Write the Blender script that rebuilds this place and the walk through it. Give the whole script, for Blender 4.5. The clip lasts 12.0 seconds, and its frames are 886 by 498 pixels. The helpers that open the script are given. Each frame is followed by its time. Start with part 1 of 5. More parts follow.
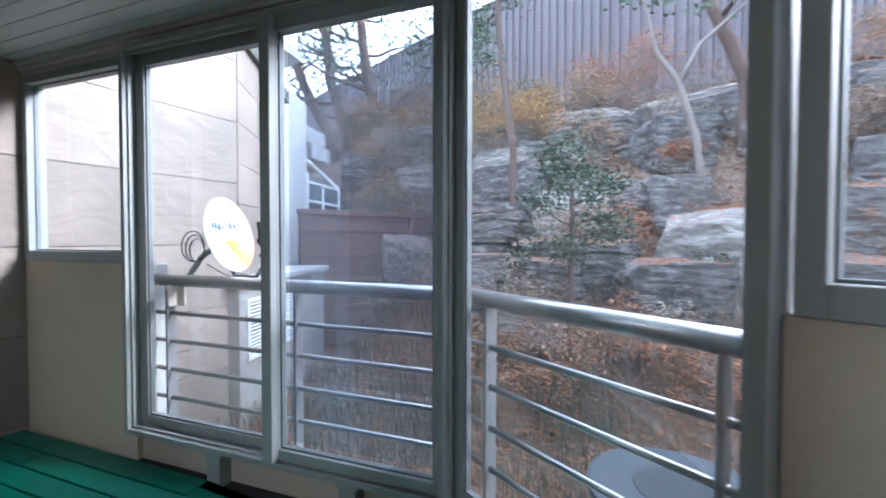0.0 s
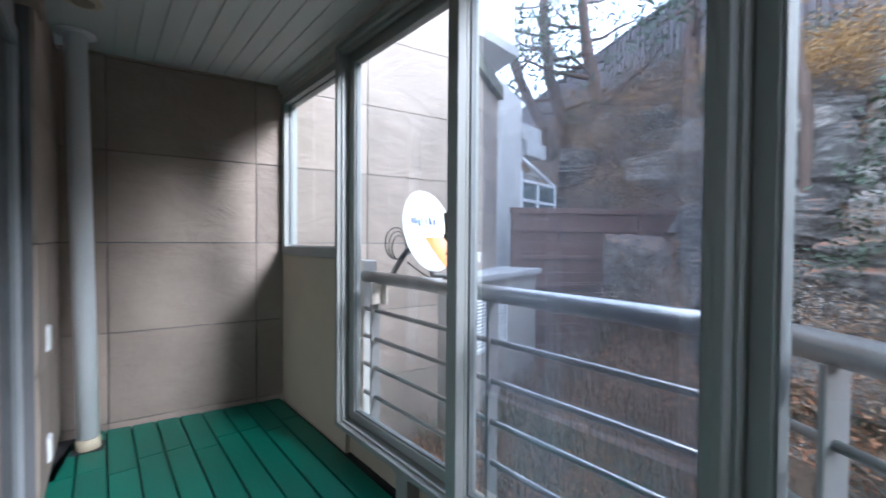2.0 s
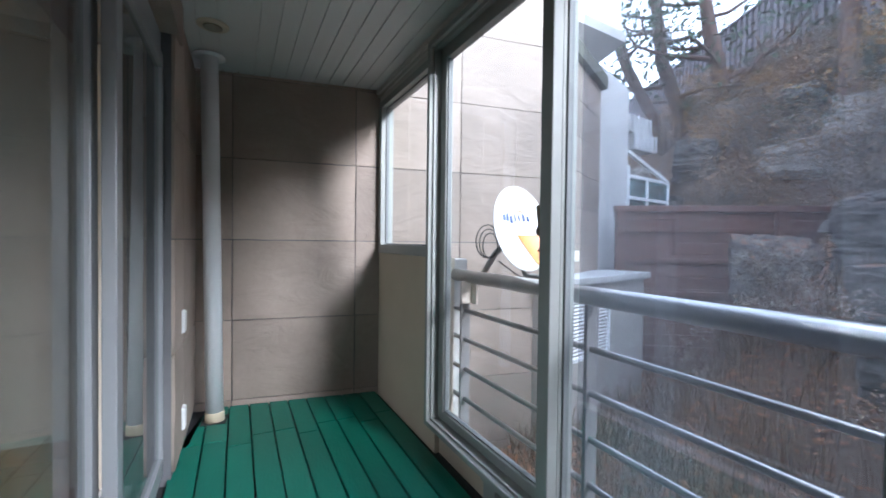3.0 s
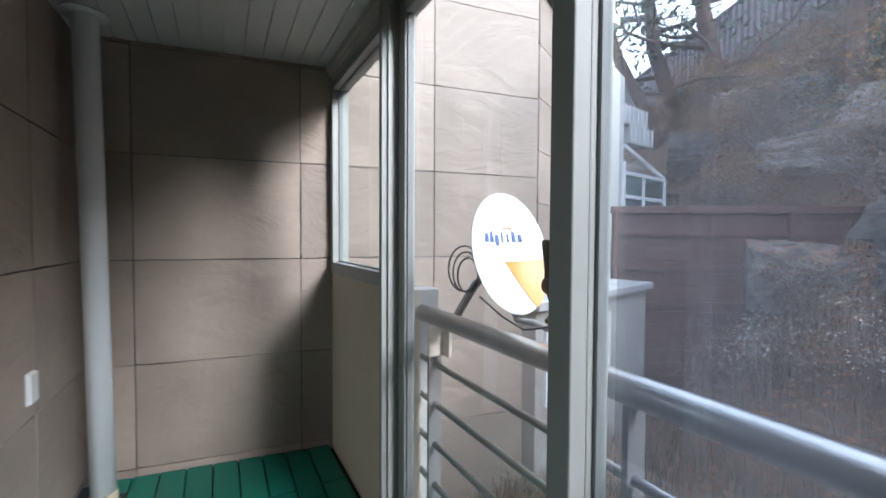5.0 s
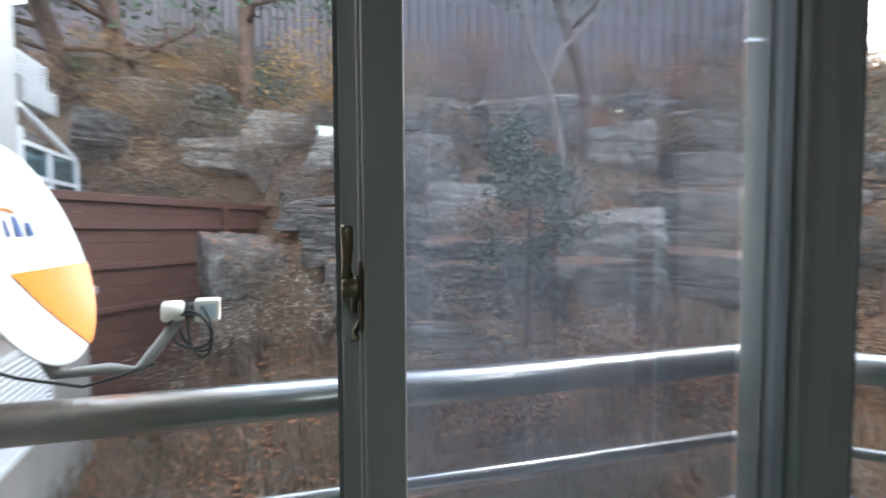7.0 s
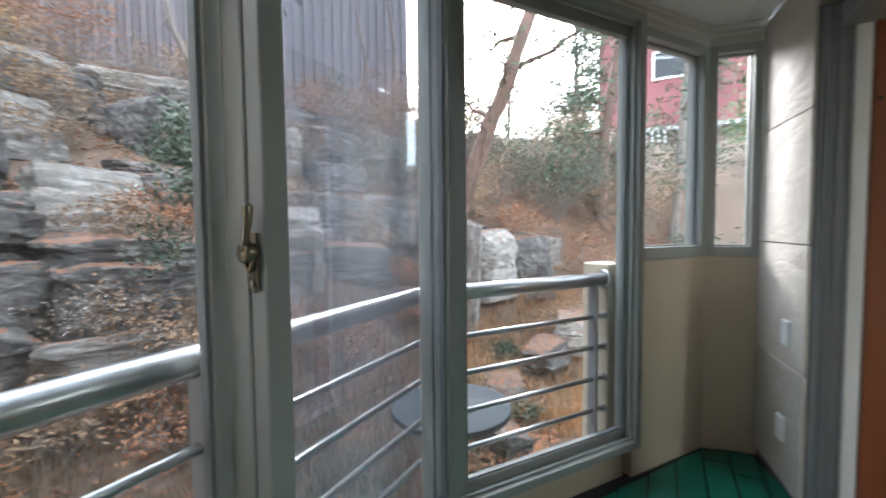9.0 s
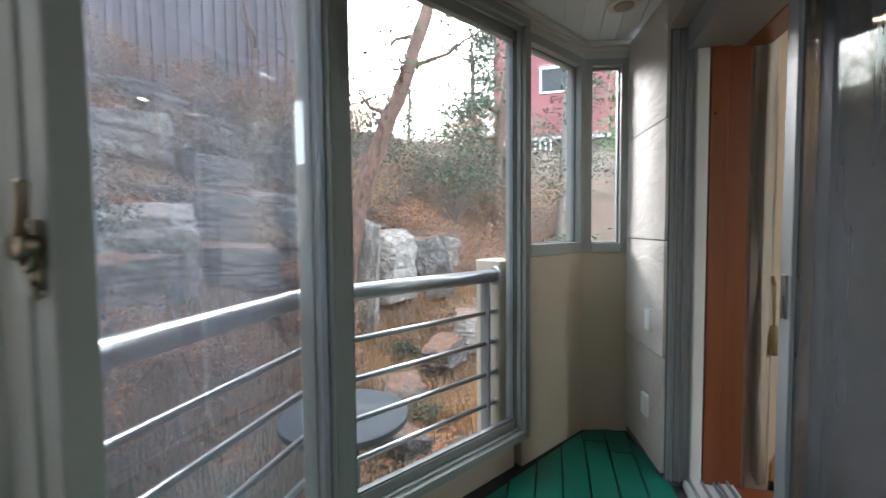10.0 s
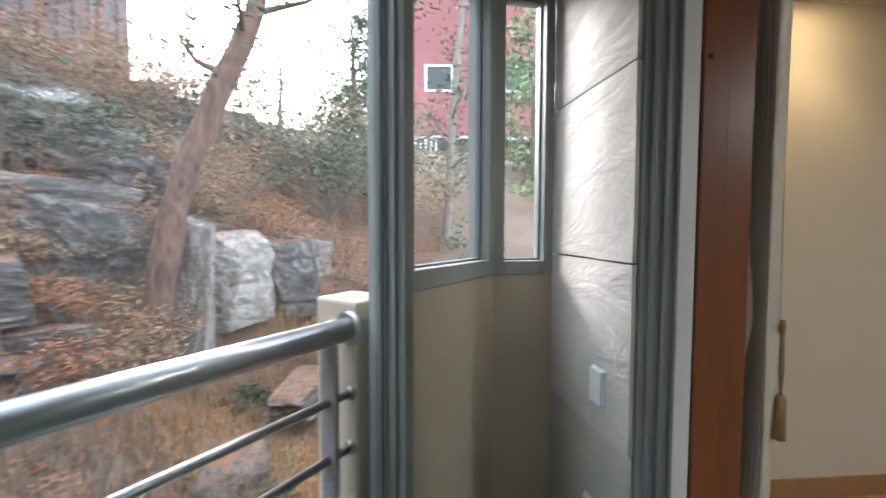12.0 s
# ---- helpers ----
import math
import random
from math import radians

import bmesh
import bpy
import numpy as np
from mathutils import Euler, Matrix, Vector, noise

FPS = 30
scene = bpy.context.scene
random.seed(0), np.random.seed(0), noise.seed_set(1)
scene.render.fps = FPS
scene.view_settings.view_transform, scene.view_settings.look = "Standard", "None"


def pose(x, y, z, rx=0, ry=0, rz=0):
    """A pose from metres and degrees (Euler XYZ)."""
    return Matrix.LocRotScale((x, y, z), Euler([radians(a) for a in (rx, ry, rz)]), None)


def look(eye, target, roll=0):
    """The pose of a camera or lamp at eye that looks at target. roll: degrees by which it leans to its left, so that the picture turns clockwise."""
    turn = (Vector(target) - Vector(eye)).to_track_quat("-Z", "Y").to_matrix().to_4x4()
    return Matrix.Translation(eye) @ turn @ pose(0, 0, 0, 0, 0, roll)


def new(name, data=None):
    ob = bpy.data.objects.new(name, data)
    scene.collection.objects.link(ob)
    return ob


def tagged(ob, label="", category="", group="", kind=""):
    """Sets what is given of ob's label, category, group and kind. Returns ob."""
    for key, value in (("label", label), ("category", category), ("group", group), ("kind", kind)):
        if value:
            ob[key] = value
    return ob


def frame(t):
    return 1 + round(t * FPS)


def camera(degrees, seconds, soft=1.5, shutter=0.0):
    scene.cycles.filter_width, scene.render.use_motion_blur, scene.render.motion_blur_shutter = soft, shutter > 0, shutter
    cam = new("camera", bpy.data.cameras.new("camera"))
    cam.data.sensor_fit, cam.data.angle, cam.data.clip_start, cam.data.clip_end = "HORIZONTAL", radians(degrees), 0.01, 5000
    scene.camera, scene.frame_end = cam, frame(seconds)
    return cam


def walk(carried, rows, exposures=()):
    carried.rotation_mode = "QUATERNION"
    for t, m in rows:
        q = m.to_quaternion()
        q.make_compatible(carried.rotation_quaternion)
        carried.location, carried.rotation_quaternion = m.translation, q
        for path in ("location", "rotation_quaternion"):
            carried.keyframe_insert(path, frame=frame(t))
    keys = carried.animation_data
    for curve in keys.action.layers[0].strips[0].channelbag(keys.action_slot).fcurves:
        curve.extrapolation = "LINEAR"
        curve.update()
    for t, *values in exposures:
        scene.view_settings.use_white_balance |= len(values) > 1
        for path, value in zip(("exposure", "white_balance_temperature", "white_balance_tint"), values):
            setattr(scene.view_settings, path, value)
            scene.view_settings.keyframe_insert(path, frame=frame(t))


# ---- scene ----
cam = camera(94.4, 12.0, soft=1.6, shutter=0.5)
PATH = [
    (0, (0.463, 0.541, 1.258), (-0.515, 2.285, 1.208), 0.1),
    (0.5, (0.36, 0.705, 1.264), (-0.816, 2.322, 1.225), 0.2),
    (1, (0.275, 0.788, 1.257), (-1.078, 2.261, 1.216), 0.3),
    (1.5, (0.172, 0.882, 1.229), (-1.349, 2.179, 1.185), 0.2),
    (2, (0.114, 0.976, 1.227), (-1.6, 2.006, 1.186), 0.4),
    (2.5, (0.076, 1.014, 1.201), (-1.766, 1.794, 1.172), 0.3),
    (3, (0.043, 1.04, 1.203), (-1.863, 1.646, 1.168), 0.7),
    (3.2, (0.021, 1.031, 1.227), (-1.895, 1.604, 1.186), 0.7),
    (5, (-0.541, 1.334, 1.34), (-2.423, 2.007, 1.28), 0.3),
    (5.5, (-0.708, 1.387, 1.312), (-2.373, 2.495, 1.274), 0.7),
    (6, (-0.838, 1.32, 1.31), (-1.965, 2.971, 1.242), -0.1),
    (6.5, (-0.936, 1.219, 1.325), (-1.427, 3.155, 1.24), -0.4),
    (7, (-1.132, 1.218, 1.326), (-1.007, 3.212, 1.238), -0.3),
    (7.5, (-1.267, 1.166, 1.319), (-0.618, 3.055, 1.222), 0.4),
    (7.7, (-1.317, 1.158, 1.311), (-0.5, 2.981, 1.211), -0.1),
    (9.3, (-1.623, 1.056, 1.273), (0.07, 2.118, 1.182), -0.3),
    (9.5, (-1.615, 1.067, 1.264), (0.133, 2.035, 1.178), -0.2),
    (10, (-1.504, 1.062, 1.264), (0.322, 1.872, 1.168), -0.5),
    (10.5, (-1.279, 1.106, 1.278), (0.591, 1.809, 1.182), -0.6),
    (11, (-1.045, 1.211, 1.269), (0.84, 1.878, 1.193), -0.5),
    (11.5, (-0.785, 1.273, 1.286), (1.137, 1.818, 1.197), -0.2),
    (12, (-0.498, 1.265, 1.305), (1.479, 1.548, 1.204), 0.1),
]
# stops, kelvin and tint of the clip's camera on the way
EXPOSURES = [(0, 2.66, 5150, 12), (1, 2.38, 5200, 12), (3, 2.40, 5400, 12), (6, 2.15, 5750, 10), (9, 2.68, 5950, 9), (12, 2.68, 5900, 10)]
walk(cam, [(t, look(eye, target, roll)) for t, eye, target, roll in PATH], EXPOSURES)

# ---- light ----
world = bpy.data.worlds.new("sky")
scene.world = world
world.use_nodes = True
wn = world.node_tree.nodes
sky = wn.new("ShaderNodeTexSky")
sky.sky_type, sky.sun_disc = "NISHITA", False
SUN = Vector((0.78, 0.58, 0.46)).normalized()
sky.sun_elevation = math.asin(SUN.z)
sky.sun_rotation = math.atan2(SUN.x, SUN.y)
sky.air_density, sky.dust_density, sky.ozone_density = 1.0, 4.0, 1.0
soft_sky = wn.new("ShaderNodeMixRGB")
soft_sky.inputs[0].default_value = 0.65
soft_sky.inputs[2].default_value = (10.0, 10.5, 11.5, 1)
world.node_tree.links.new(sky.outputs[0], soft_sky.inputs[1])
world.node_tree.links.new(soft_sky.outputs[0], wn["Background"].inputs[0])
wn["Background"].inputs[1].default_value = 0.15
sun = new("sun", bpy.data.lights.new("sun", "SUN"))
sun.data.energy, sun.data.angle, sun.data.color = 2.35, radians(24), (1.0, 0.96, 0.91)
sun.matrix_world = look((0, 0, 30), Vector((0, 0, 30)) - SUN)


# ---- helpers of this scene ----
def part(name, bm, material, parent=None, label="", smooth=False):
    me = bpy.data.meshes.new(name)
    bm.normal_update()
    bm.to_mesh(me)
    bm.free()
    if smooth:
        for p in me.polygons:
            p.use_smooth = True
    if material:
        me.materials.append(material)
    ob = new(name, me)
    if parent:
        ob.parent = parent
    if label:
        ob["label"] = label
    return ob


def share(name, me, parent, m):
    ob = new(name, me)
    ob.parent = parent
    ob.matrix_basis = m
    return ob


def thing(name, label, category, kind="", group="", at=None):
    ob = new(name)
    ob.empty_display_size = 0.1
    if at is not None:
        ob.matrix_world = at if isinstance(at, Matrix) else Matrix.Translation(at)
    return tagged(ob, label, category, group, kind)


def box(bm, x0, x1, y0, y1, z0, z1, bevel=0.0, m=None):
    c = ((x0 + x1) / 2, (y0 + y1) / 2, (z0 + z1) / 2)
    g = bmesh.ops.create_cube(bm, size=1, matrix=Matrix.LocRotScale(c, None, (abs(x1 - x0), abs(y1 - y0), abs(z1 - z0))))
    vs = g["verts"]
    if bevel:
        es = list({e for v in vs for e in v.link_edges})
        r = bmesh.ops.bevel(bm, geom=es, offset=bevel, segments=2, affect="EDGES", profile=0.5)
        vs = list({v for f in r["faces"] for v in f.verts} | {v for v in vs if v.is_valid})
    if m is not None:
        bmesh.ops.transform(bm, matrix=m, verts=vs)
    return vs


def boxes(*dims, bevel=0.0, m=None):
    bm = bmesh.new()
    for d in dims:
        box(bm, *d, bevel=bevel, m=m)
    return bm


def wall_frame(p, q):
    """Local axes of a wall from p to q: x along it, y to its left, z up."""
    a = math.degrees(math.atan2(q[1] - p[1], q[0] - p[0]))
    return pose(p[0], p[1], 0, 0, 0, a), math.hypot(q[0] - p[0], q[1] - p[1])


def prism(pts, z0, z1):
    bm = bmesh.new()
    lo = [bm.verts.new((x, y, z0)) for x, y in pts]
    hi = [bm.verts.new((x, y, z1)) for x, y in pts]
    bm.faces.new(lo[::-1])
    bm.faces.new(hi)
    n = len(pts)
    for i in range(n):
        bm.faces.new((lo[i], lo[(i + 1) % n], hi[(i + 1) % n], hi[i]))
    bmesh.ops.recalc_face_normals(bm, faces=bm.faces)
    return bm


def tube(bm, pts, radii, sides=10, cap=True):
    """A tapered tube along pts."""
    pts = [Vector(p) for p in pts]
    if not hasattr(radii, "__len__"):
        radii = [radii] * len(pts)
    rings = []
    side = None
    for i, p in enumerate(pts):
        d = (pts[min(i + 1, len(pts) - 1)] - pts[max(i - 1, 0)]).normalized()
        if side is None:
            side = d.orthogonal().normalized()
        else:
            side = (side - d * side.dot(d)).normalized()
        up = d.cross(side)
        rings.append([bm.verts.new(p + radii[i] * (math.cos(2 * math.pi * k / sides) * side + math.sin(2 * math.pi * k / sides) * up)) for k in range(sides)])
    for a, b in zip(rings, rings[1:]):
        for k in range(sides):
            bm.faces.new((a[k], a[(k + 1) % sides], b[(k + 1) % sides], b[k]))
    if cap:
        bm.faces.new(rings[0][::-1])
        bm.faces.new(rings[-1])
    return bm


def mat(name, color, rough=0.6, metal=0.0, vary=0.15, scale=6.0, bump=0.0, bscale=40.0, fine=0.0, spec=0.5, stretch=(1, 1, 1), piece=0.0, coat=0.0):
    """Colour with large stains and fine grain, and a bump of the grain."""
    m = bpy.data.materials.new(name)
    m.use_nodes = True
    t = m.node_tree
    b = t.nodes["Principled BSDF"]
    b.inputs["Roughness"].default_value, b.inputs["Metallic"].default_value = rough, metal
    b.inputs["Specular IOR Level"].default_value = spec
    b.inputs["Coat Weight"].default_value = coat
    co = t.nodes.new("ShaderNodeTexCoord")
    mp = t.nodes.new("ShaderNodeMapping")
    mp.inputs["Scale"].default_value = stretch
    t.links.new(co.outputs["Object"], mp.inputs[0])
    n1 = t.nodes.new("ShaderNodeTexNoise")
    n1.inputs["Scale"].default_value, n1.inputs["Detail"].default_value = scale, 6
    n2 = t.nodes.new("ShaderNodeTexNoise")
    n2.inputs["Scale"].default_value, n2.inputs["Detail"].default_value = bscale, 4
    for n in (n1, n2):
        t.links.new(mp.outputs[0], n.inputs["Vector"])
    add = t.nodes.new("ShaderNodeMath")
    add.operation = "MULTIPLY_ADD"
    add.inputs[1].default_value = fine
    t.links.new(n2.outputs[0], add.inputs[0])
    t.links.new(n1.outputs[0], add.inputs[2])
    top = add
    if piece:
        oi = t.nodes.new("ShaderNodeObjectInfo")
        ad2 = t.nodes.new("ShaderNodeMath")
        ad2.operation = "MULTIPLY_ADD"
        ad2.inputs[1].default_value = piece
        t.links.new(oi.outputs["Random"], ad2.inputs[0])
        t.links.new(add.outputs[0], ad2.inputs[2])
        top = ad2
    mr = t.nodes.new("ShaderNodeMapRange")
    mid = 0.5 + 0.5 * fine + 0.5 * piece
    mr.inputs[1].default_value, mr.inputs[2].default_value = mid - 0.35, mid + 0.35
    mr.inputs[3].default_value, mr.inputs[4].default_value = 1 - vary, 1 + vary
    t.links.new(top.outputs[0], mr.inputs[0])
    mul = t.nodes.new("ShaderNodeMixRGB")
    mul.blend_type = "MULTIPLY"
    mul.inputs[0].default_value = 1
    mul.inputs[1].default_value = (*color, 1)
    t.links.new(mr.outputs[0], mul.inputs[2])
    t.links.new(mul.outputs[0], b.inputs["Base Color"])
    if bump:
        bp = t.nodes.new("ShaderNodeBump")
        bp.inputs["Strength"].default_value, bp.inputs["Distance"].default_value = bump, 0.01
        t.links.new(n2.outputs[0], bp.inputs["Height"])
        t.links.new(bp.outputs[0], b.inputs["Normal"])
    return m


def glass_mat(name, dust=0.03, tint=(0.96, 0.985, 0.98), ior=1.5, dust_color=(0.6, 0.62, 0.64)):
    m = bpy.data.materials.new(name)
    m.use_nodes = True
    t = m.node_tree
    t.nodes.remove(t.nodes["Principled BSDF"])
    out = t.nodes["Material Output"]
    tr = t.nodes.new("ShaderNodeBsdfTransparent")
    tr.inputs[0].default_value = (*tint, 1)
    gl = t.nodes.new("ShaderNodeBsdfGlossy")
    gl.inputs["Roughness"].default_value = 0.01
    lw = t.nodes.new("ShaderNodeLayerWeight")
    lw.inputs[0].default_value = 0.5
    pw = t.nodes.new("ShaderNodeMath")
    pw.operation = "POWER"
    pw.inputs[1].default_value = 5.0
    t.links.new(lw.outputs["Facing"], pw.inputs[0])
    fr = t.nodes.new("ShaderNodeMath")
    fr.operation = "MULTIPLY_ADD"
    f0 = ((ior - 1) / (ior + 1)) ** 2
    fr.inputs[1].default_value, fr.inputs[2].default_value = 1 - f0, f0
    t.links.new(pw.outputs[0], fr.inputs[0])
    mx = t.nodes.new("ShaderNodeMixShader")
    t.links.new(fr.outputs[0], mx.inputs[0])
    t.links.new(tr.outputs[0], mx.inputs[1])
    t.links.new(gl.outputs[0], mx.inputs[2])
    df = t.nodes.new("ShaderNodeBsdfDiffuse")
    df.inputs[0].default_value = (*dust_color, 1)
    tl = t.nodes.new("ShaderNodeBsdfTranslucent")
    tl.inputs[0].default_value = (*dust_color, 1)
    film = t.nodes.new("ShaderNodeMixShader")
    film.inputs[0].default_value = 0.5
    t.links.new(df.outputs[0], film.inputs[1])
    t.links.new(tl.outputs[0], film.inputs[2])
    co = t.nodes.new("ShaderNodeTexCoord")
    mp = t.nodes.new("ShaderNodeMapping")
    mp.inputs["Scale"].default_value = (1, 1, 0.16)
    t.links.new(co.outputs["Object"], mp.inputs[0])
    nz = t.nodes.new("ShaderNodeTexNoise")
    nz.inputs["Scale"].default_value, nz.inputs["Detail"].default_value = 7.0, 8
    t.links.new(mp.outputs[0], nz.inputs["Vector"])
    mr = t.nodes.new("ShaderNodeMapRange")
    mr.inputs[1].default_value, mr.inputs[2].default_value = 0.35, 0.75
    mr.inputs[3].default_value, mr.inputs[4].default_value = dust * 0.4, dust * 1.6
    t.links.new(nz.outputs[0], mr.inputs[0])
    m2 = t.nodes.new("ShaderNodeMixShader")
    t.links.new(mr.outputs[0], m2.inputs[0])
    t.links.new(mx.outputs[0], m2.inputs[1])
    t.links.new(film.outputs[0], m2.inputs[2])
    t.links.new(m2.outputs[0], out.inputs[0])
    return m


def pane(name, bm, material, parent):
    ob = part(name, bm, material, parent)
    ob.visible_shadow = False
    return ob


# ---- materials ----
def stone_mat(name, color, depth=0.5):
    """Split sandstone: diagonal cleft ridges, blotches, each slab a little different."""
    m = mat(name, color, rough=0.75, vary=0.22, scale=2.2, fine=0.25, bscale=30, piece=0.5)
    t = m.node_tree
    b = t.nodes["Principled BSDF"]
    co = t.nodes.new("ShaderNodeTexCoord")
    oi = t.nodes.new("ShaderNodeObjectInfo")
    mp = t.nodes.new("ShaderNodeMapping")
    mp.inputs["Rotation"].default_value = (radians(52), radians(20), 0)
    mp.inputs["Scale"].default_value = (1, 1, 2.0)
    sc = t.nodes.new("ShaderNodeVectorMath")
    sc.operation = "MULTIPLY_ADD"
    sc.inputs[1].default_value = (9, 7, 5)
    t.links.new(oi.outputs["Random"], sc.inputs[0])
    t.links.new(co.outputs["Object"], sc.inputs[2])
    t.links.new(sc.outputs[0], mp.inputs[0])
    n = t.nodes.new("ShaderNodeTexNoise")
    n.inputs["Scale"].default_value, n.inputs["Detail"].default_value, n.inputs["Distortion"].default_value = 2.6, 9, 1.1
    n.inputs["Roughness"].default_value = 0.55
    t.links.new(mp.outputs[0], n.inputs["Vector"])
    bp = t.nodes.new("ShaderNodeBump")
    bp.inputs["Strength"].default_value, bp.inputs["Distance"].default_value = depth, 0.035
    t.links.new(n.outputs[0], bp.inputs["Height"])
    t.links.new(bp.outputs[0], b.inputs["Normal"])
    return m


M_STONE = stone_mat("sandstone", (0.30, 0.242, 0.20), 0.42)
# lighter copy of the sandstone; daylight on the east wall is put into colour
M_STONE_LIT = stone_mat("lit_sandstone", (0.53, 0.485, 0.435), 0.42)
M_JOINT = mat("joint_mortar", (0.12, 0.12, 0.125), rough=0.9, vary=0.2)
M_CREAM = mat("cream_stucco", (0.51, 0.43, 0.325), rough=0.85, vary=0.08, scale=3, bump=0.25, bscale=120, fine=0.2)
M_FRAME = mat("grey_green_paint", (0.29, 0.298, 0.278), rough=0.52, vary=0.06, scale=5, bump=0.02, bscale=60)
M_TRIM = mat("cream_trim_paint", (0.50, 0.48, 0.43), rough=0.5, vary=0.06)
M_DECK = mat("green_deck_paint", (0.006, 0.125, 0.082), rough=0.42, vary=0.18, scale=3, bump=0.15, bscale=90, fine=0.3, piece=0.35, stretch=(0.25, 1, 1))
M_UNDER = mat("dark_slab", (0.03, 0.03, 0.03), rough=0.95)
M_CEIL = mat("white_ceiling_board", (0.60, 0.60, 0.59), rough=0.55, vary=0.03)
M_STEEL = mat("brushed_steel", (0.34, 0.335, 0.33), rough=0.31, metal=1.0, vary=0.08, scale=4, bump=0.04, bscale=200, stretch=(0.03, 1, 1))
M_POST = mat("grey_post_paint", (0.21, 0.20, 0.20), rough=0.5, vary=0.1)
M_GLASS = glass_mat("window_glass", 0.009, ior=1.55)
M_DUSTY = glass_mat("dusty_glass", 0.055, ior=1.75, dust_color=(0.60, 0.66, 0.76))
M_PIPE = mat("white_plastic", (0.78, 0.79, 0.80), rough=0.45, vary=0.03)
M_BEAD = mat("grey_gasket", (0.17, 0.18, 0.18), rough=0.6, vary=0.05)
M_RUBBER_SHADE = mat("black_rubber_and_shade", (0.02, 0.02, 0.02), rough=0.7)
M_WHITE = mat("white_paint", (0.74, 0.74, 0.73), rough=0.4, vary=0.03)
M_ORANGE = mat("orange_paint", (0.66, 0.20, 0.015), rough=0.4, vary=0.03)
M_WOOD = mat("cherry_veneer", (0.20, 0.058, 0.021), rough=0.35, vary=0.22, scale=3, fine=0.3, bscale=30, stretch=(6, 6, 0.5), coat=0.3)
M_WALLPAPER = mat("cream_wallpaper", (0.62, 0.56, 0.46), rough=0.8, vary=0.03, bump=0.1, bscale=150)
M_FLOORWOOD = mat("oak_floor", (0.42, 0.24, 0.11), rough=0.35, vary=0.2, scale=3, stretch=(0.4, 5, 1))
M_CURTAIN = mat("cream_cloth", (0.60, 0.54, 0.44), rough=0.9, vary=0.06, scale=8, bump=0.1, bscale=200)
M_FENCE = mat("brown_fence_paint", (0.115, 0.052, 0.038), rough=0.6, vary=0.25, scale=4, fine=0.3, bscale=40)
M_CORR = mat("weathered_metal_sheet", (0.10, 0.08, 0.082), rough=0.65, vary=0.3, scale=0.6, fine=0.3, bscale=6, stretch=(1, 1, 0.25))
M_GROUND = mat("leaf_litter", (0.12, 0.078, 0.052), rough=0.95, vary=0.5, scale=1.3, fine=0.6, bump=0.8, bscale=25)
M_GRASS = mat("dry_grass", (0.21, 0.14, 0.085), rough=0.9, vary=0.45, scale=1.2)
M_BARK = mat("pine_bark", (0.105, 0.07, 0.054), rough=0.9, vary=0.4, scale=4, fine=0.6, bump=0.9, bscale=25, stretch=(1, 1, 0.35))
M_BARE = mat("grey_bark", (0.18, 0.148, 0.125), rough=0.9, vary=0.3, scale=5, bump=0.4, bscale=30)
M_NEEDLE = mat("pine_needles", (0.05, 0.085, 0.04), rough=0.7, vary=0.4, scale=1.5)
M_RUST = mat("rust_leaves", (0.27, 0.115, 0.05), rough=0.85, vary=0.45, scale=1.5)
M_CONC = mat("grey_concrete", (0.42, 0.41, 0.39), rough=0.85, vary=0.2, scale=2, fine=0.3, bump=0.2, bscale=50)
M_RED = mat("dark_red_wall", (0.20, 0.065, 0.065), rough=0.8, vary=0.12, scale=0.5)
M_BRICK = mat("brown_brick", (0.20, 0.14, 0.11), rough=0.85, vary=0.2, scale=2)
# slate of the table, also the painted dark inside of the red building
M_SLATE_SHADE = mat("dark_slate_and_shade", (0.06, 0.062, 0.066), rough=0.85, spec=0.1, vary=0.15, scale=5, bump=0.1, bscale=60)
M_MESH = glass_mat("insect_screen", 0.10, tint=(0.84, 0.85, 0.88), ior=1.02, dust_color=(0.16, 0.17, 0.20))

# ---- plan ----
P0, K, P2, P3 = (-3.24, 1.55), (-0.37, 2.04), (1.21, 1.30), (1.30, 1.05)
JR, JL, P5 = (0.762, 0.883), (-2.30, 0.385), (-3.25, 0.25)
D0, D1 = (-2.35, 0.20), (0.84, 0.69)
H = 2.40
MA, LA = wall_frame(P0, K)
MB, LB = wall_frame(K, P2)
MD, LD = wall_frame(P2, P3)
MR, LR = wall_frame(P3, JR)
ML, LL = wall_frame(JL, P5)
MS, LS = wall_frame(D0, D1)
ROOM_R, ROOM_RB, ROOM_LB, ROOM_L = (1.62, 0.10), (2.45, -3.6), (-2.2, -4.2), (-2.75, 0.0)

# ---- balcony shell ----
slab = part("floor", prism([(-3.5, 0.0), (-3.5, 1.8), (-0.374, 2.25), (1.45, 1.5), (1.55, 0.95), (0.84, 0.5)], -0.25, -0.03), M_UNDER)
tagged(slab, "green painted deck boards over a dark concrete balcony slab", "floor", kind="structure")


def inside(x, y, poly):
    c = False
    for (x0, y0), (x1, y1) in zip(poly, poly[1:] + poly[:1]):
        if (y0 > y) != (y1 > y) and x < (x1 - x0) * (y - y0) / (y1 - y0) + x0:
            c = not c
    return c


CEIL = [(-3.27, 0.2), (-3.27, 1.56), (-0.38, 2.06), (1.22, 1.32), (1.33, 1.03), (0.84, 0.85), (0.84, 0.62), (-2.3, 0.10)]


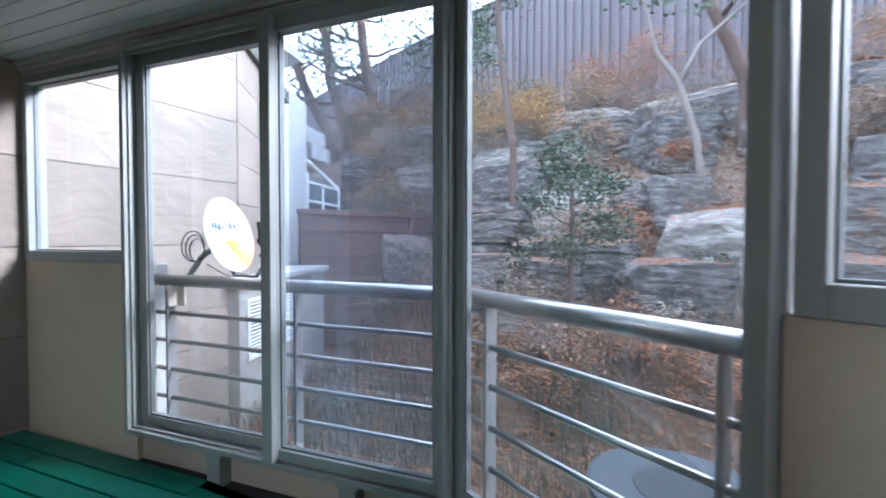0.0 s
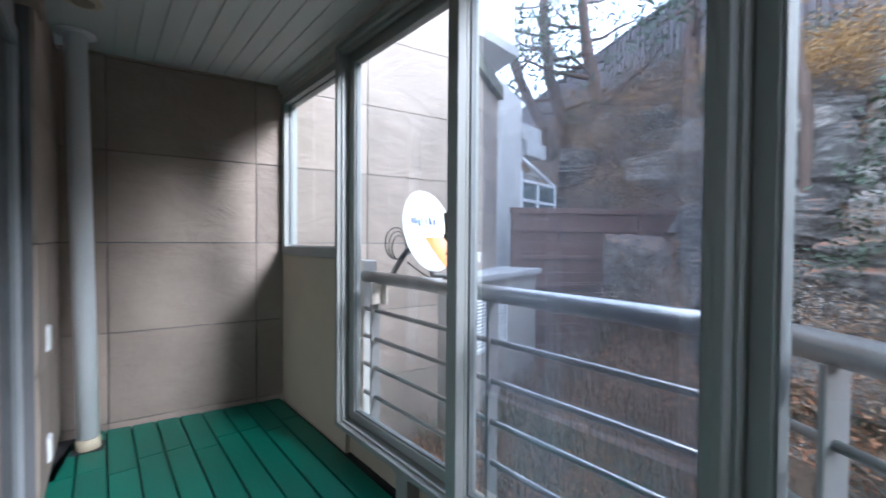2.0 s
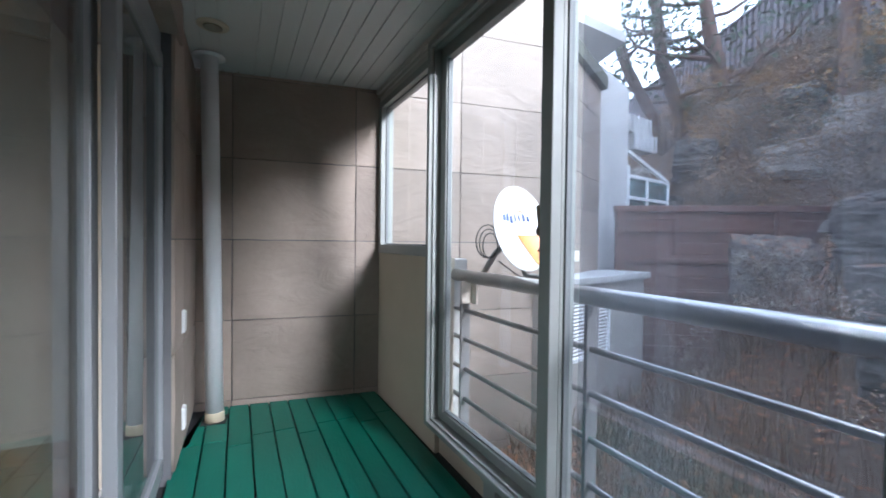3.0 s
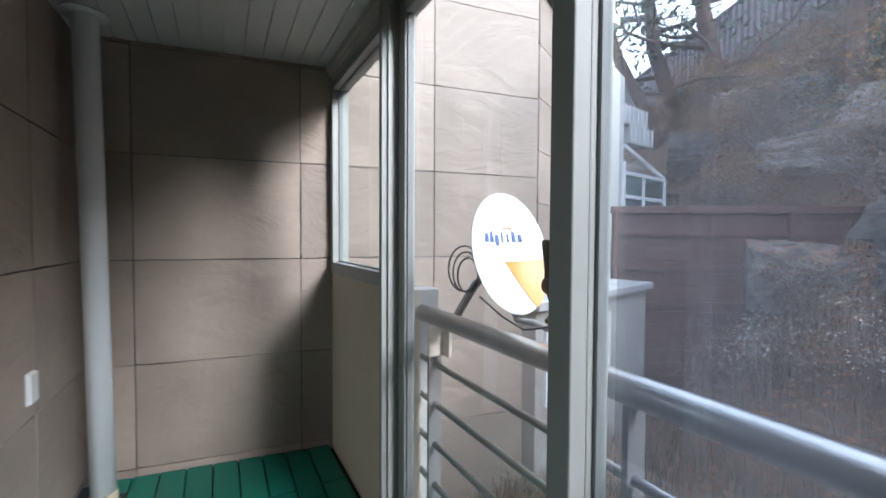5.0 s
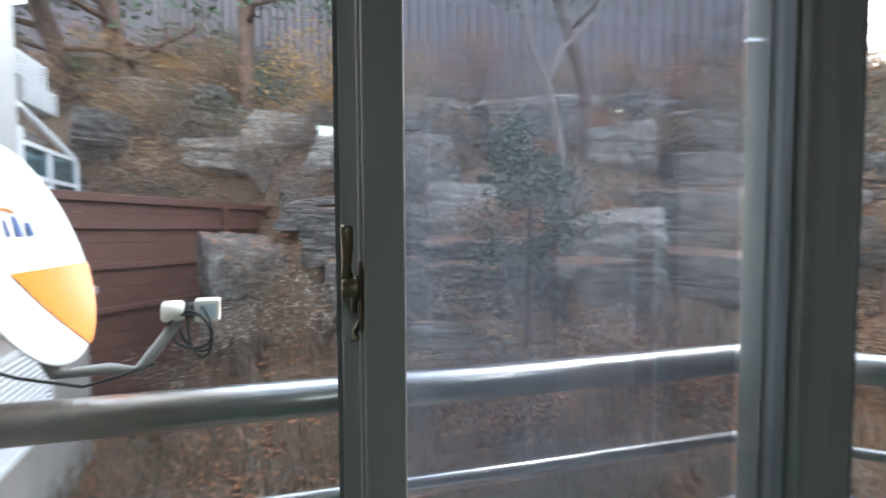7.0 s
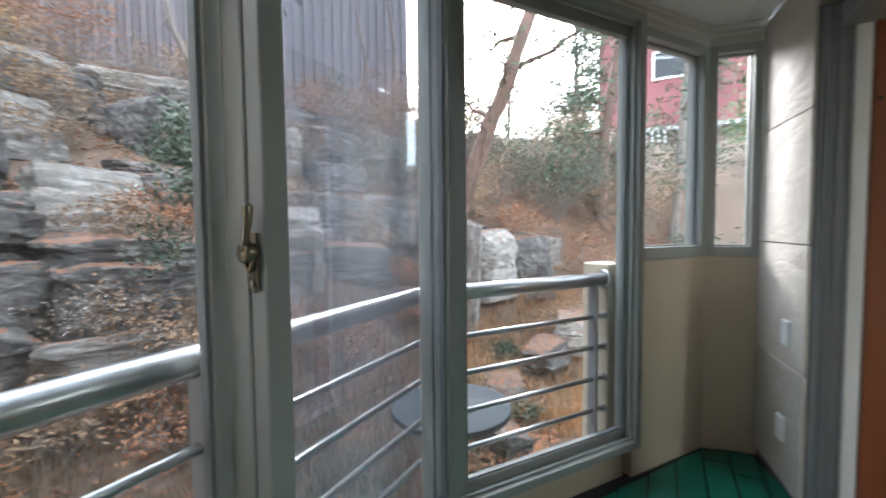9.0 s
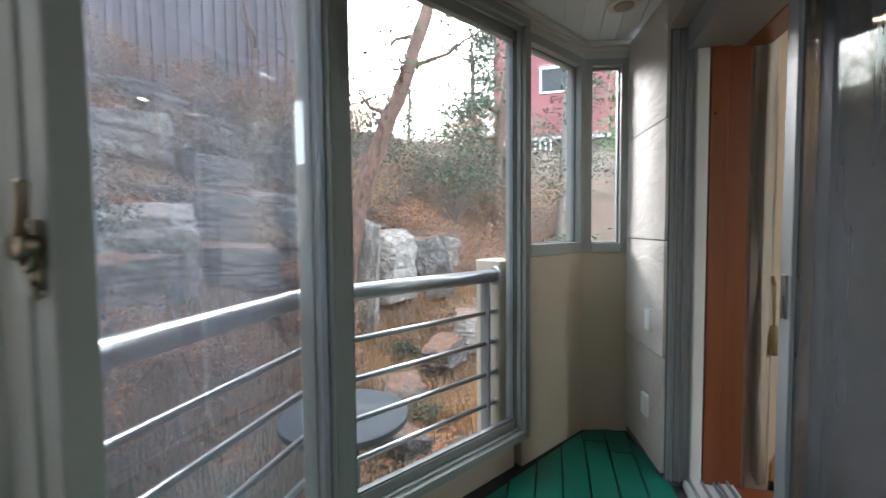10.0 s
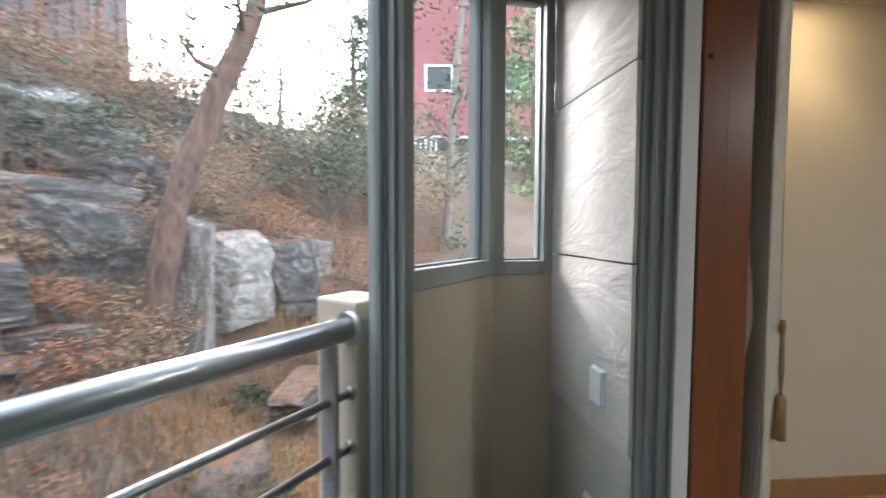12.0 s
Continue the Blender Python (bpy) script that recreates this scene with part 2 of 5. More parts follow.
def ceiling_mesh():
    m, length = wall_frame(P5, JR)
    inv = m.inverted()
    lp = [(inv @ Vector((x, y, 0))).to_2d() for x, y in CEIL]
    bm = prism([(x, y) for x, y in CEIL], H + 0.0125, H + 0.2)
    y = -0.75
    while y < 2.2:
        xs = []
        for a, b in zip(lp, lp[1:] + lp[:1]):
            if (a.y > y + 0.05) != (b.y > y + 0.05):
                xs.append(a.x + (b.x - a.x) * (y + 0.05 - a.y) / (b.y - a.y))
        xs.sort()
        for x0, x1 in zip(xs[::2], xs[1::2]):
            box(bm, x0 - 0.03, x1 + 0.03, y + 0.003, y + 0.099, H, H + 0.012, m=m)
        y += 0.102
    return bm


tagged(part("ceiling", ceiling_mesh(), M_CEIL), "white tongue-and-groove plastic ceiling boards with fine grooves", "ceiling", kind="structure")


def outer_walls():
    w = thing("wall_north", "cream stucco parapet below the balcony windows", "wall", "structure")
    part("parapet", boxes((-0.1, 1.03, 0.0, 0.12, -0.05, 1.11), m=MA), M_CREAM, w)
    part("parapet", boxes((1.03, LA, 0.03, 0.12, -0.05, 0.158), m=MA), M_CREAM, w)
    part("parapet", boxes((0.0, 1.10, 0.03, 0.12, -0.05, 0.158), m=MB), M_CREAM, w)
    part("parapet", boxes((1.13, LB, 0.0, 0.12, -0.05, 1.11), m=MB), M_CREAM, w)
    part("parapet", boxes((0.0, LD + 0.1, 0.0, 0.12, -0.05, 1.11), m=MD), M_CREAM, w)
    for m, a, b in ((MA, -0.1, LA), (MB, 0, LB), (MD, 0, LD + 0.1)):
        part("header", boxes((a, b, 0.0, 0.12, 2.299, H + 0.2), m=m), M_TRIM, w)
        part("cornice", boxes((a, b, -0.035, 0.0, H - 0.035, H - 0.001), (a, b, -0.02, 0.0, H - 0.06, H - 0.035), m=m, bevel=0.006), M_TRIM, w)


outer_walls()


def frame_bars(s0, s1, z0, z1, n0, n1, w, m, bevel=0.004, bottom=None):
    b = w if bottom is None else bottom
    return boxes((s0, s0 + w, n0, n1, z0, z1), (s1 - w, s1, n0, n1, z0, z1), (s0 + w, s1 - w, n0, n1, z1 - w, z1), (s0 + w, s1 - w, n0, n1, z0, z0 + b), bevel=bevel, m=m)


def fixed_window(name, label, m, s0, s1, z0=1.112, z1=2.297, w0=0.05):
    w = thing(name, label, "window", "structure")
    part("window_frame", frame_bars(s0, s1, z0, z1, -0.012, 0.09, w0, m, bottom=w0 + 0.016), M_FRAME, w)
    part("glazing_bead", frame_bars(s0 + w0, s1 - w0, z0 + w0 + 0.016, z1 - w0, 0.028, 0.052, 0.008, m, bevel=0.002), M_BEAD, w)
    pane("pane", boxes((s0 + w0 - 0.01, s1 - w0 + 0.01, 0.037, 0.043, z0 + w0 - 0.01, z1 - w0 + 0.01), m=m), M_GLASS, w)
    return w


def sash(parent, m, s0, s1, z0, z1, n0, n1, glass, wl=0.075, wr=0.075, wb=0.085, wt=0.07):
    f = part("sash", boxes((s0, s0 + wl, n0, n1, z0, z1), (s1 - wr, s1, n0, n1, z0, z1), (s0 + wl, s1 - wr, n0, n1, z1 - wt, z1), (s0 + wl, s1 - wr, n0, n1, z0, z0 + wb), bevel=0.004, m=m), M_FRAME, parent)
    c = (n0 + n1) / 2
    a = (s0 + wl, s1 - wr, z0 + wb, z1 - wt)
    part("glazing_bead", boxes((a[0], a[0] + 0.008, c - 0.012, c + 0.012, a[2], a[3]), (a[1] - 0.008, a[1], c - 0.012, c + 0.012, a[2], a[3]), (a[0], a[1], c - 0.012, c + 0.012, a[2], a[2] + 0.008), m=m), M_BEAD, f)
    pane("pane", boxes((s0 + wl - 0.01, s1 - wr + 0.01, c - 0.003, c + 0.003, z0 + wb - 0.01, z1 - wt + 0.01), m=m), glass, f)
    return f


def track_frame(parent, m, s0, s1, z0=0.16, z1=2.32, n0=-0.06, n1=0.075, w=0.045):
    part("window_frame", frame_bars(s0, s1, z0, z1, n0, n1, w, m), M_FRAME, parent)
    for n in (n0 + 0.025, n0 + 0.085):
        part("track", boxes((s0 + w, s1 - w, n, n + 0.012, z0 + w, z0 + w + 0.012), (s0 + w, s1 - w, n, n + 0.012, z1 - w - 0.02, z1 - w), (s0 + w, s0 + w + 0.012, n, n + 0.012, z0 + w, z1 - w), (s1 - w - 0.012, s1 - w, n, n + 0.012, z0 + w, z1 - w), m=m), M_FRAME, parent)


fixed_window("window_1", "narrow fixed window in a grey-green painted frame beside the stone wall", MA, 0.005, 1.02)
w2 = thing("window_2", "tall grey-green sliding window with a dusty screened sash", "window", "structure")
track_frame(w2, MA, 1.03, LA + 0.022, n0=-0.072, w=0.03)
sash(w2, MA, 1.063, 2.058, 0.205, 2.29, 0.0, 0.045, M_GLASS, wl=0.062, wr=0.045, wb=0.045)
sash(w2, MA, 2.04, LA + 0.004, 0.205, 2.29, -0.068, -0.008, M_DUSTY, wl=0.062, wr=0.03, wb=0.05)
part("interlock_stile", boxes((2.045, 2.103, -0.112, -0.0685, 0.205, 2.29), bevel=0.004, m=MA), M_FRAME, w2)
pane("insect_screen", boxes((2.06, LA - 0.03, 0.066, 0.068, 0.23, 2.25), m=MA), M_MESH, w2)
w3 = thing("window_3", "tall grey-green fixed window with clear glass next to the bend", "window", "structure")
track_frame(w3, MB, 0.03, 1.125, w=0.04)
sash(w3, MB, 0.065, 1.11, 0.20, 2.29, 0.0, 0.04, M_GLASS, wl=0.065, wr=0.035, wb=0.045)
fixed_window("window_4", "narrow fixed window in a grey-green frame above the stucco parapet", MB, 1.145, LB - 0.005)
fixed_window("window_5", "very narrow corner window in a grey-green frame beside the stone wall", MD, 0.003, LD - 0.005, w0=0.042)
for s in (1.66, 2.46):
    b = part("window_bracket", boxes((s - 0.045, s + 0.045, -0.045, 0.03, -0.03, 0.13), (s - 0.06, s + 0.06, -0.05, 0.03, 0.13, 0.158), bevel=0.004, m=MA), M_FRAME)
    tagged(b, "short grey painted block that carries the window frame", "bracket", "blocks under the window")


# ---- stone walls ----
ZJ = (0.03, 0.615, 1.20, 1.79, 2.38, 2.97, 3.56)


def stone_wall(name, label, p, q, cuts, zs, back, seed, thick=0.22, stone=None):
    """Slabs proud of a mortar bed; cuts are the upright joints along p-q, the face is on the right-hand side of p-q."""
    rnd = random.Random(seed)
    m, length = wall_frame(p, q)
    w = part(name, boxes((0, length, 0.012, thick, zs[0] - 0.4, zs[-1] + back), m=m), M_JOINT)
    tagged(w, label, "wall", kind="structure")
    edges = [0.0, *cuts, length]
    for z0, z1 in zip(zs, zs[1:]):
        for s0, s1 in zip(edges, edges[1:]):
            bm = bmesh.new()
            j = 0.0035
            nx, nz = max(2, int((s1 - s0) / 0.09)), 6
            grid = [[None] * (nz + 1) for _ in range(nx + 1)]
            for i in range(nx + 1):
                for k in range(nz + 1):
                    edge = i in (0, nx) or k in (0, nz)
                    x = s0 + j + (s1 - s0 - 2 * j) * i / nx
                    z = z0 + j + (z1 - z0 - 2 * j) * k / nz
                    v = noise.noise((x * 4 + seed, z * 4, seed)) * 0.004 + rnd.uniform(-0.001, 0.001)
                    if edge:
                        x += rnd.uniform(-0.0015, 0.0015)
                        z += rnd.uniform(-0.0015, 0.0015)
                    grid[i][k] = bm.verts.new((x, 0.0015 * edge + v - 0.004, z))
            for i in range(nx):
                for k in range(nz):
                    bm.faces.new((grid[i][k], grid[i + 1][k], grid[i + 1][k + 1], grid[i][k + 1]))
            rim = [grid[i][0] for i in range(nx + 1)] + [grid[nx][k] for k in range(1, nz + 1)] + [grid[i][nz] for i in range(nx - 1, -1, -1)] + [grid[0][k] for k in range(nz - 1, 0, -1)]
            top = [bm.verts.new(v.co) for v in rim]
            low = [bm.verts.new((v.co.x, 0.013, v.co.z)) for v in rim]
            for i in range(len(rim)):
                bm.faces.new((top[i], low[i], low[(i + 1) % len(rim)], top[(i + 1) % len(rim)]))
            bmesh.ops.transform(bm, matrix=m, verts=bm.verts)
            part("slab", bm, stone or M_STONE, w, smooth=True)
    return w


E2 = (-4.46, 4.60)
stone_wall("wall_west", "warm grey split sandstone slabs with dark joints", (-3.25, 0.22), (-3.25, 3.06), [0.265, 1.14, 2.015], (-1.15, -0.56) + ZJ + (4.15, 4.74), 0.02, 3)
stone_wall("wall_outer_west", "stained sandstone slab wall of the house outside the balcony", (-3.26, 3.075), E2, [0.65, 1.3], (-0.56, 0.03, 0.42, 0.81, 1.20, 1.6, 2.0, 2.4, 2.8, 3.2), 0.0, 5)
stone_wall("wall_south", "sandstone slabs beside the sliding door with dark joints", JL, P5, [0.34], ZJ[:5], 0.0, 8)
stone_wall("wall_east", "sandstone slabs with dark joints beside the door, daylight painted in", P3, JR, [], ZJ[:5], 0.0, 11, stone=M_STONE_LIT)

# ---- railing outside the windows ----
def railing():
    r = thing("balcony_railing", "brushed steel balcony railing with four thin rods and grey flat posts", "railing")
    n = 0.13
    a, b = MA @ Vector((0.96, n, 0)), MA @ Vector((LA + 0.03, n, 0))
    c, d = MB @ Vector((0.0, n, 0)), MB @ Vector((1.075, n, 0))
    a, d = a.to_2d(), d.to_2d()
    k = (b.to_2d() + c.to_2d()) / 2
    for p, q in ((a, k), (k, d)):
        e = (q - p).normalized() * 0.012
        bm = bmesh.new()
        tube(bm, [(p.x - e.x, p.y - e.y, 1.010), (q.x + e.x, q.y + e.y, 1.010)], 0.035, 28)
        part("handrail", bm, M_STEEL, r, smooth=True)
        for z in (0.815, 0.65, 0.48, 0.31):
            bm = bmesh.new()
            tube(bm, [(p.x, p.y, z), (q.x, q.y, z)], 0.0125, 12)
            part("rod", bm, M_STEEL, r, smooth=True)
    for z, rad in ((1.010, 0.052), (0.815, 0.022), (0.65, 0.022), (0.48, 0.022), (0.31, 0.022)):
        bm = bmesh.new()
        tube(bm, [MB @ Vector((1.052, n, z)), MB @ Vector((1.058, n, z)), MB @ Vector((1.066, n, z))], [rad * 0.8, rad, rad], 24)
        part("flange", bm, M_STEEL, r, smooth=True)
    for m, s in ((MA, 1.14), (MA, 2.06), (MB, 0.14), (MB, 0.985)):
        part("post", boxes((s - 0.008, s + 0.008, n - 0.03, n + 0.03, -0.2, 0.98), bevel=0.003, m=m), M_POST, r)
        part("post_foot", boxes((s - 0.05, s + 0.05, n - 0.05, n + 0.05, -0.215, -0.2), bevel=0.003, m=m), M_POST, r)
    pill = part("railing_pier", boxes((0.84, 0.96, n - 0.05, n + 0.12, -0.25, 1.10), bevel=0.008, m=MA), M_CONC)
    tagged(pill, "grey concrete pier at the end of the railing", "pier", "railing piers")
    pill = part("railing_pier", boxes((1.065, 1.225, n - 0.025, n + 0.15, -0.25, 1.09), bevel=0.01, m=MB), M_CREAM)
    tagged(pill, "pale rendered pier at the end of the railing", "pier", "railing piers")
    ledge = part("ledge", prism([(-3.2, 1.68), (-0.374, 2.09), (1.4, 1.35), (1.52, 1.68), (-0.33, 2.42), (-3.2, 2.0)], -0.26, -0.215), M_CONC)
    tagged(ledge, "weathered concrete ledge outside the windows", "ledge", kind="structure")


railing()


# ---- doorway, sliding doors and the room behind ----
def doors():
    d = thing("door_1", "wide grey aluminium sliding door, half open, with screened leaves", "door", "structure")
    z0, z1 = 0.03, 2.10
    # leaves: along the door line, s from the west jamb
    for s0, s1, n0 in ((0.02, 0.92, 0.09), (0.86, 1.76, 0.03), (1.72, 2.53, -0.11)):
        leaf = part("leaf", boxes((s0, s0 + 0.07, n0, n0 + 0.04, z0, z1), (s1 - 0.07, s1, n0, n0 + 0.04, z0, z1), (s0 + 0.07, s1 - 0.07, n0, n0 + 0.04, z0, z0 + 0.09), (s0 + 0.07, s1 - 0.07, n0, n0 + 0.04, z1 - 0.07, z1), bevel=0.004, m=MS), M_LEAF, d)
        pane("pane", boxes((s0 + 0.06, s1 - 0.06, n0 + 0.017, n0 + 0.023, z0 + 0.08, z1 - 0.06), m=MS), M_DOORGLASS, leaf)
    leaf = part("screen_leaf", boxes((1.78, 1.82, -0.06, -0.035, z0, z1), (2.575, 2.645, -0.06, -0.035, z0, z1), (1.82, 2.575, -0.06, -0.035, z0, z0 + 0.06), (1.82, 2.575, -0.06, -0.035, z1 - 0.05, z1), bevel=0.004, m=MS), M_LEAF, d)
    pane("insect_screen", boxes((1.81, 2.585, -0.050, -0.048, z0 + 0.05, z1 - 0.04), m=MS), M_MESH2, leaf)
    part("handle", boxes((2.594, 2.626, -0.035, -0.029, 0.95, 1.10), (2.602, 2.618, -0.029, -0.026, 0.965, 1.03), bevel=0.002, m=MS), M_STEEL, leaf)
    part("handle", boxes((2.646, 2.658, -0.058, -0.04, 0.97, 1.05), bevel=0.004, m=MS), M_STEEL, leaf)
    # sill tracks and head
    part("sill", boxes((0.0, LS, -0.12, 0.10, -0.04, 0.012), bevel=0.003, m=MS), M_WHITE, d)
    for n in (-0.095, -0.052, -0.03, 0.02, 0.075):
        part("track", boxes((0.0, LS - 0.02, n, n + 0.008, 0.012, 0.03), m=MS), M_LEAF, d)
    part("head", boxes((0.0, LS, -0.12, 0.12, 2.10, 2.20), bevel=0.003, m=MS), M_LEAF, d)
    # side channels at the east jamb, one behind the other
    for i, (n0, n1) in enumerate(((0.155, 0.185), (0.117, 0.147), (0.08, 0.11))):
        part("side_channel", boxes((LS - 0.045, LS - 0.002, n0, n1, 0.0, 2.2), (LS - 0.06, LS - 0.045, n0, n0 + 0.006, 0.0, 2.2), bevel=0.003, m=MS), M_LEAF, d)
    part("jamb", boxes((LS - 0.05, LS + 0.02, 0.025, 0.075, 0.0, 2.2), bevel=0.003, m=MS), M_WHITE, d)
    part("jamb_lining", boxes((LS - 0.03, LS + 0.03, -0.15, 0.02, 0.0, 2.12), bevel=0.004, m=MS), M_WOOD, d, "cherry-coloured wooden jamb lining")
    part("jamb_lining", boxes((LS - 0.055, LS - 0.03, -0.055, 0.02, 0.0, 2.12), bevel=0.004, m=MS), M_WOOD, d, "cherry-coloured wooden stop strip")
    part("threshold", boxes((0.0, LS - 0.04, -0.30, -0.125, -0.03, 0.016), bevel=0.003, m=MS), M_WOOD, d, "cherry-coloured wooden threshold")
    part("head_lining", boxes((0.0, LS, -0.235, -0.125, 2.10, 2.14), bevel=0.003, m=MS), M_WOOD, d, "cherry-coloured wooden head lining")
    part("strike", boxes((LS - 0.058, LS - 0.055, -0.004, 0.008, 1.785, 1.80), m=MS), M_RUBBER_SHADE, d)
    # the wall above the door and returns
    w = thing("wall_over_door", "sandstone wall above the sliding door", "wall", "structure")
    part("lintel", boxes((-0.05, LS + 0.03, -0.23, 0.20, 2.205, H + 0.2), m=MS), M_STONE, w)
    part("return", boxes((-0.25, 0.0, -0.25, 0.13, -0.05, H + 0.2), m=MS), M_STONE, w)
    part("return", boxes((LS + 0.032, LS + 0.25, -0.19, 0.10, -0.05, H + 0.2), m=MS), M_STONE, w)


M_LEAF = mat("grey_aluminium", (0.30, 0.31, 0.32), rough=0.45, metal=0.4, vary=0.05)
M_MESH2 = glass_mat("black_screen", 0.62, tint=(0.75, 0.75, 0.75), ior=1.02, dust_color=(0.10, 0.105, 0.115))
# shade of the room behind is put into the tint; ior strengthens reflections
M_DOORGLASS = glass_mat("room_shade_door_glass", 0.04, tint=(0.60, 0.64, 0.64), ior=2.0)
doors()


def room():
    pts = [(0.96, 0.40), ROOM_R, ROOM_RB, ROOM_LB, ROOM_L, (-2.36, 0.0)]
    fl = part("floor_room", prism([(0.86, 0.38), (1.75, 0.3), (2.7, -3.9), (-2.5, -4.5), (-3.0, -0.1), (-2.36, -0.05)], -0.2, -0.01), M_FLOORWOOD)
    tagged(fl, "warm oak-coloured wooden floor of the room", "floor", kind="structure")
    ce = part("ceiling_room", prism([(0.86, 0.38), (1.9, 0.3), (2.7, -3.9), (-2.5, -4.5), (-3.0, -0.1), (-2.36, -0.05)], 2.35, 2.5), M_WALLPAPER)
    tagged(ce, "cream papered ceiling of the room", "ceiling", kind="structure")
    for i, (p, q) in enumerate(zip(pts, pts[1:])):
        m, length = wall_frame(p, q)
        w = part("wall_room_%d" % (i + 1), boxes((0.0 if i == 0 else -0.08, length + 0.08, 0.0, 0.12, -0.15, 2.45), m=m), M_WALLPAPER)
        tagged(w, "cream papered wall of the room", "wall", kind="structure")
        b = part("baseboard_%d" % (i + 1), boxes((0.02, length - 0.02, -0.014, -0.002, -0.008, 0.085), bevel=0.003, m=m), M_SKIRT)
        tagged(b, "light brown wooden skirting board", "baseboard", kind="structure")


M_SKIRT = mat("skirting_wood", (0.38, 0.20, 0.09), rough=0.4, vary=0.15, scale=3, stretch=(1, 6, 6))
room()


def lamp_panel(x, y):
    t = thing("ceiling_light", "square white ceiling light, lit", "ceiling light", group="room lights", at=pose(x, y, 2.35, 0, 0, 8))
    part("housing", boxes((-0.25, 0.25, -0.19, 0.19, -0.05, 0.0), bevel=0.008), M_WHITE, t)
    part("diffuser", boxes((-0.23, 0.23, -0.17, 0.17, -0.058, -0.05), bevel=0.002), M_GLOW, t, "glowing white diffuser")
    light = new("room_light", bpy.data.lights.new("room_light", "AREA"))
    light.data.shape, light.data.size, light.data.size_y, light.data.energy, light.data.color = "RECTANGLE", 0.45, 0.33, 1.9, (1.0, 0.95, 0.86)
    light.matrix_world = look((x, y, 2.285), (x, y, 0))
    tagged(light, "light of the ceiling lamp", "light", kind="structure")


def glow(name, color, strength):
    m = bpy.data.materials.new(name)
    m.use_nodes = True
    b = m.node_tree.nodes["Principled BSDF"]
    b.inputs["Emission Color"].default_value = (*color, 1)
    b.inputs["Emission Strength"].default_value = strength
    return m


M_GLOW = glow("lamp_diffuser", (0.9, 1.0, 0.98), 9)
M_WARM = glow("downlight_bulb", (1.0, 0.72, 0.38), 25)
lamp_panel(-0.68, -1.5)


def room_spot(x, y, tx, ty):
    t = thing("downlight", "small round warm downlight, lit, in the room ceiling", "downlight", group="room downlights", at=(x, y, 2.35))
    bm = bmesh.new()
    tube(bm, [(0, 0, 0), (0, 0, -0.01)], 0.055, 20)
    part("ring", bm, M_WHITE, t)
    bm = bmesh.new()
    tube(bm, [(0, 0, -0.010), (0, 0, -0.014)], 0.04, 20)
    part("bulb", bm, M_WARM, t)
    light = new("spot_light", bpy.data.lights.new("spot_light", "SPOT"))
    light.data.energy, light.data.spot_size, light.data.spot_blend, light.data.color, light.data.shadow_soft_size = 1.4, radians(95), 0.7, (1.0, 0.68, 0.36), 0.04
    light.matrix_world = look((x, y, 2.32), (tx, ty, 0.6))
    tagged(light, "light of the downlight", "light", kind="structure")


room_spot(1.42, -0.15, 1.62, -0.25)


# ---- deck boards ----
def deck():
    m, length = wall_frame(P5, JR)
    poly = [(-3.22, 0.275), (-3.235, 1.525), (-0.374, 1.935), (1.175, 1.275), (1.255, 1.06), (0.80, 0.905), (0.79, 0.79), (-2.29, 0.31), (-2.30, 0.41)]
    inv = m.inverted()
    rnd = random.Random(4)
    w, g = 0.122, 0.008
    row, y = 0, -0.30
    lp = [(inv @ Vector((x, yy, 0))).to_2d() for x, yy in poly]
    def spans(yy):
        xs = []
        for a, b in zip(lp, lp[1:] + lp[:1]):
            if (a.y > yy) != (b.y > yy):
                xs.append(a.x + (b.x - a.x) * (yy - a.y) / (b.y - a.y))
        xs.sort()
        return list(zip(xs[::2], xs[1::2]))

    while y < 2.0:
        lo, mid, hi = spans(y + 0.002), spans(y + w / 2), spans(y + w - 0.002)
        for n, (x0, x1) in enumerate(mid):
            l = lo[n] if len(lo) == len(mid) else mid[n]
            h = hi[n] if len(hi) == len(mid) else mid[n]
            cuts = [c for c in (0.62 + 0.10 * (row % 3 == 1) + k * 1.22 for k in range(5)) if x0 + 0.15 < c < x1 - 0.15]
            los, his = [l[0]] + cuts + [l[1]], [h[0]] + cuts + [h[1]]
            for a0, a1, b0, b1 in zip(los, los[1:], his, his[1:]):
                top = rnd.uniform(-0.001, 0.001)
                bm = prism([(a0 + 0.002, y), (a1 - 0.002, y), (b1 - 0.002, y + w), (b0 + 0.002, y + w)], -0.028, top)
                bmesh.ops.bevel(bm, geom=[e for e in bm.edges if all(v.co.z > -0.01 for v in e.verts)], offset=0.003, segments=2, affect="EDGES")
                bmesh.ops.transform(bm, matrix=m, verts=bm.verts)
                part("board", bm, M_DECK, slab)
        y += w + g
        row += 1


deck()

# ---- hillside ----
PROFILE = ((0, -0.75), (2.4, -0.60), (3.4, -0.50), (3.9, -0.25), (4.4, 0.25), (5.1, 0.85), (5.9, 1.45), (7.0, 2.30), (8.3, 3.20), (10, 4.1), (13, 5.0), (20, 6.6), (60, 8.5), (400, 8.5))


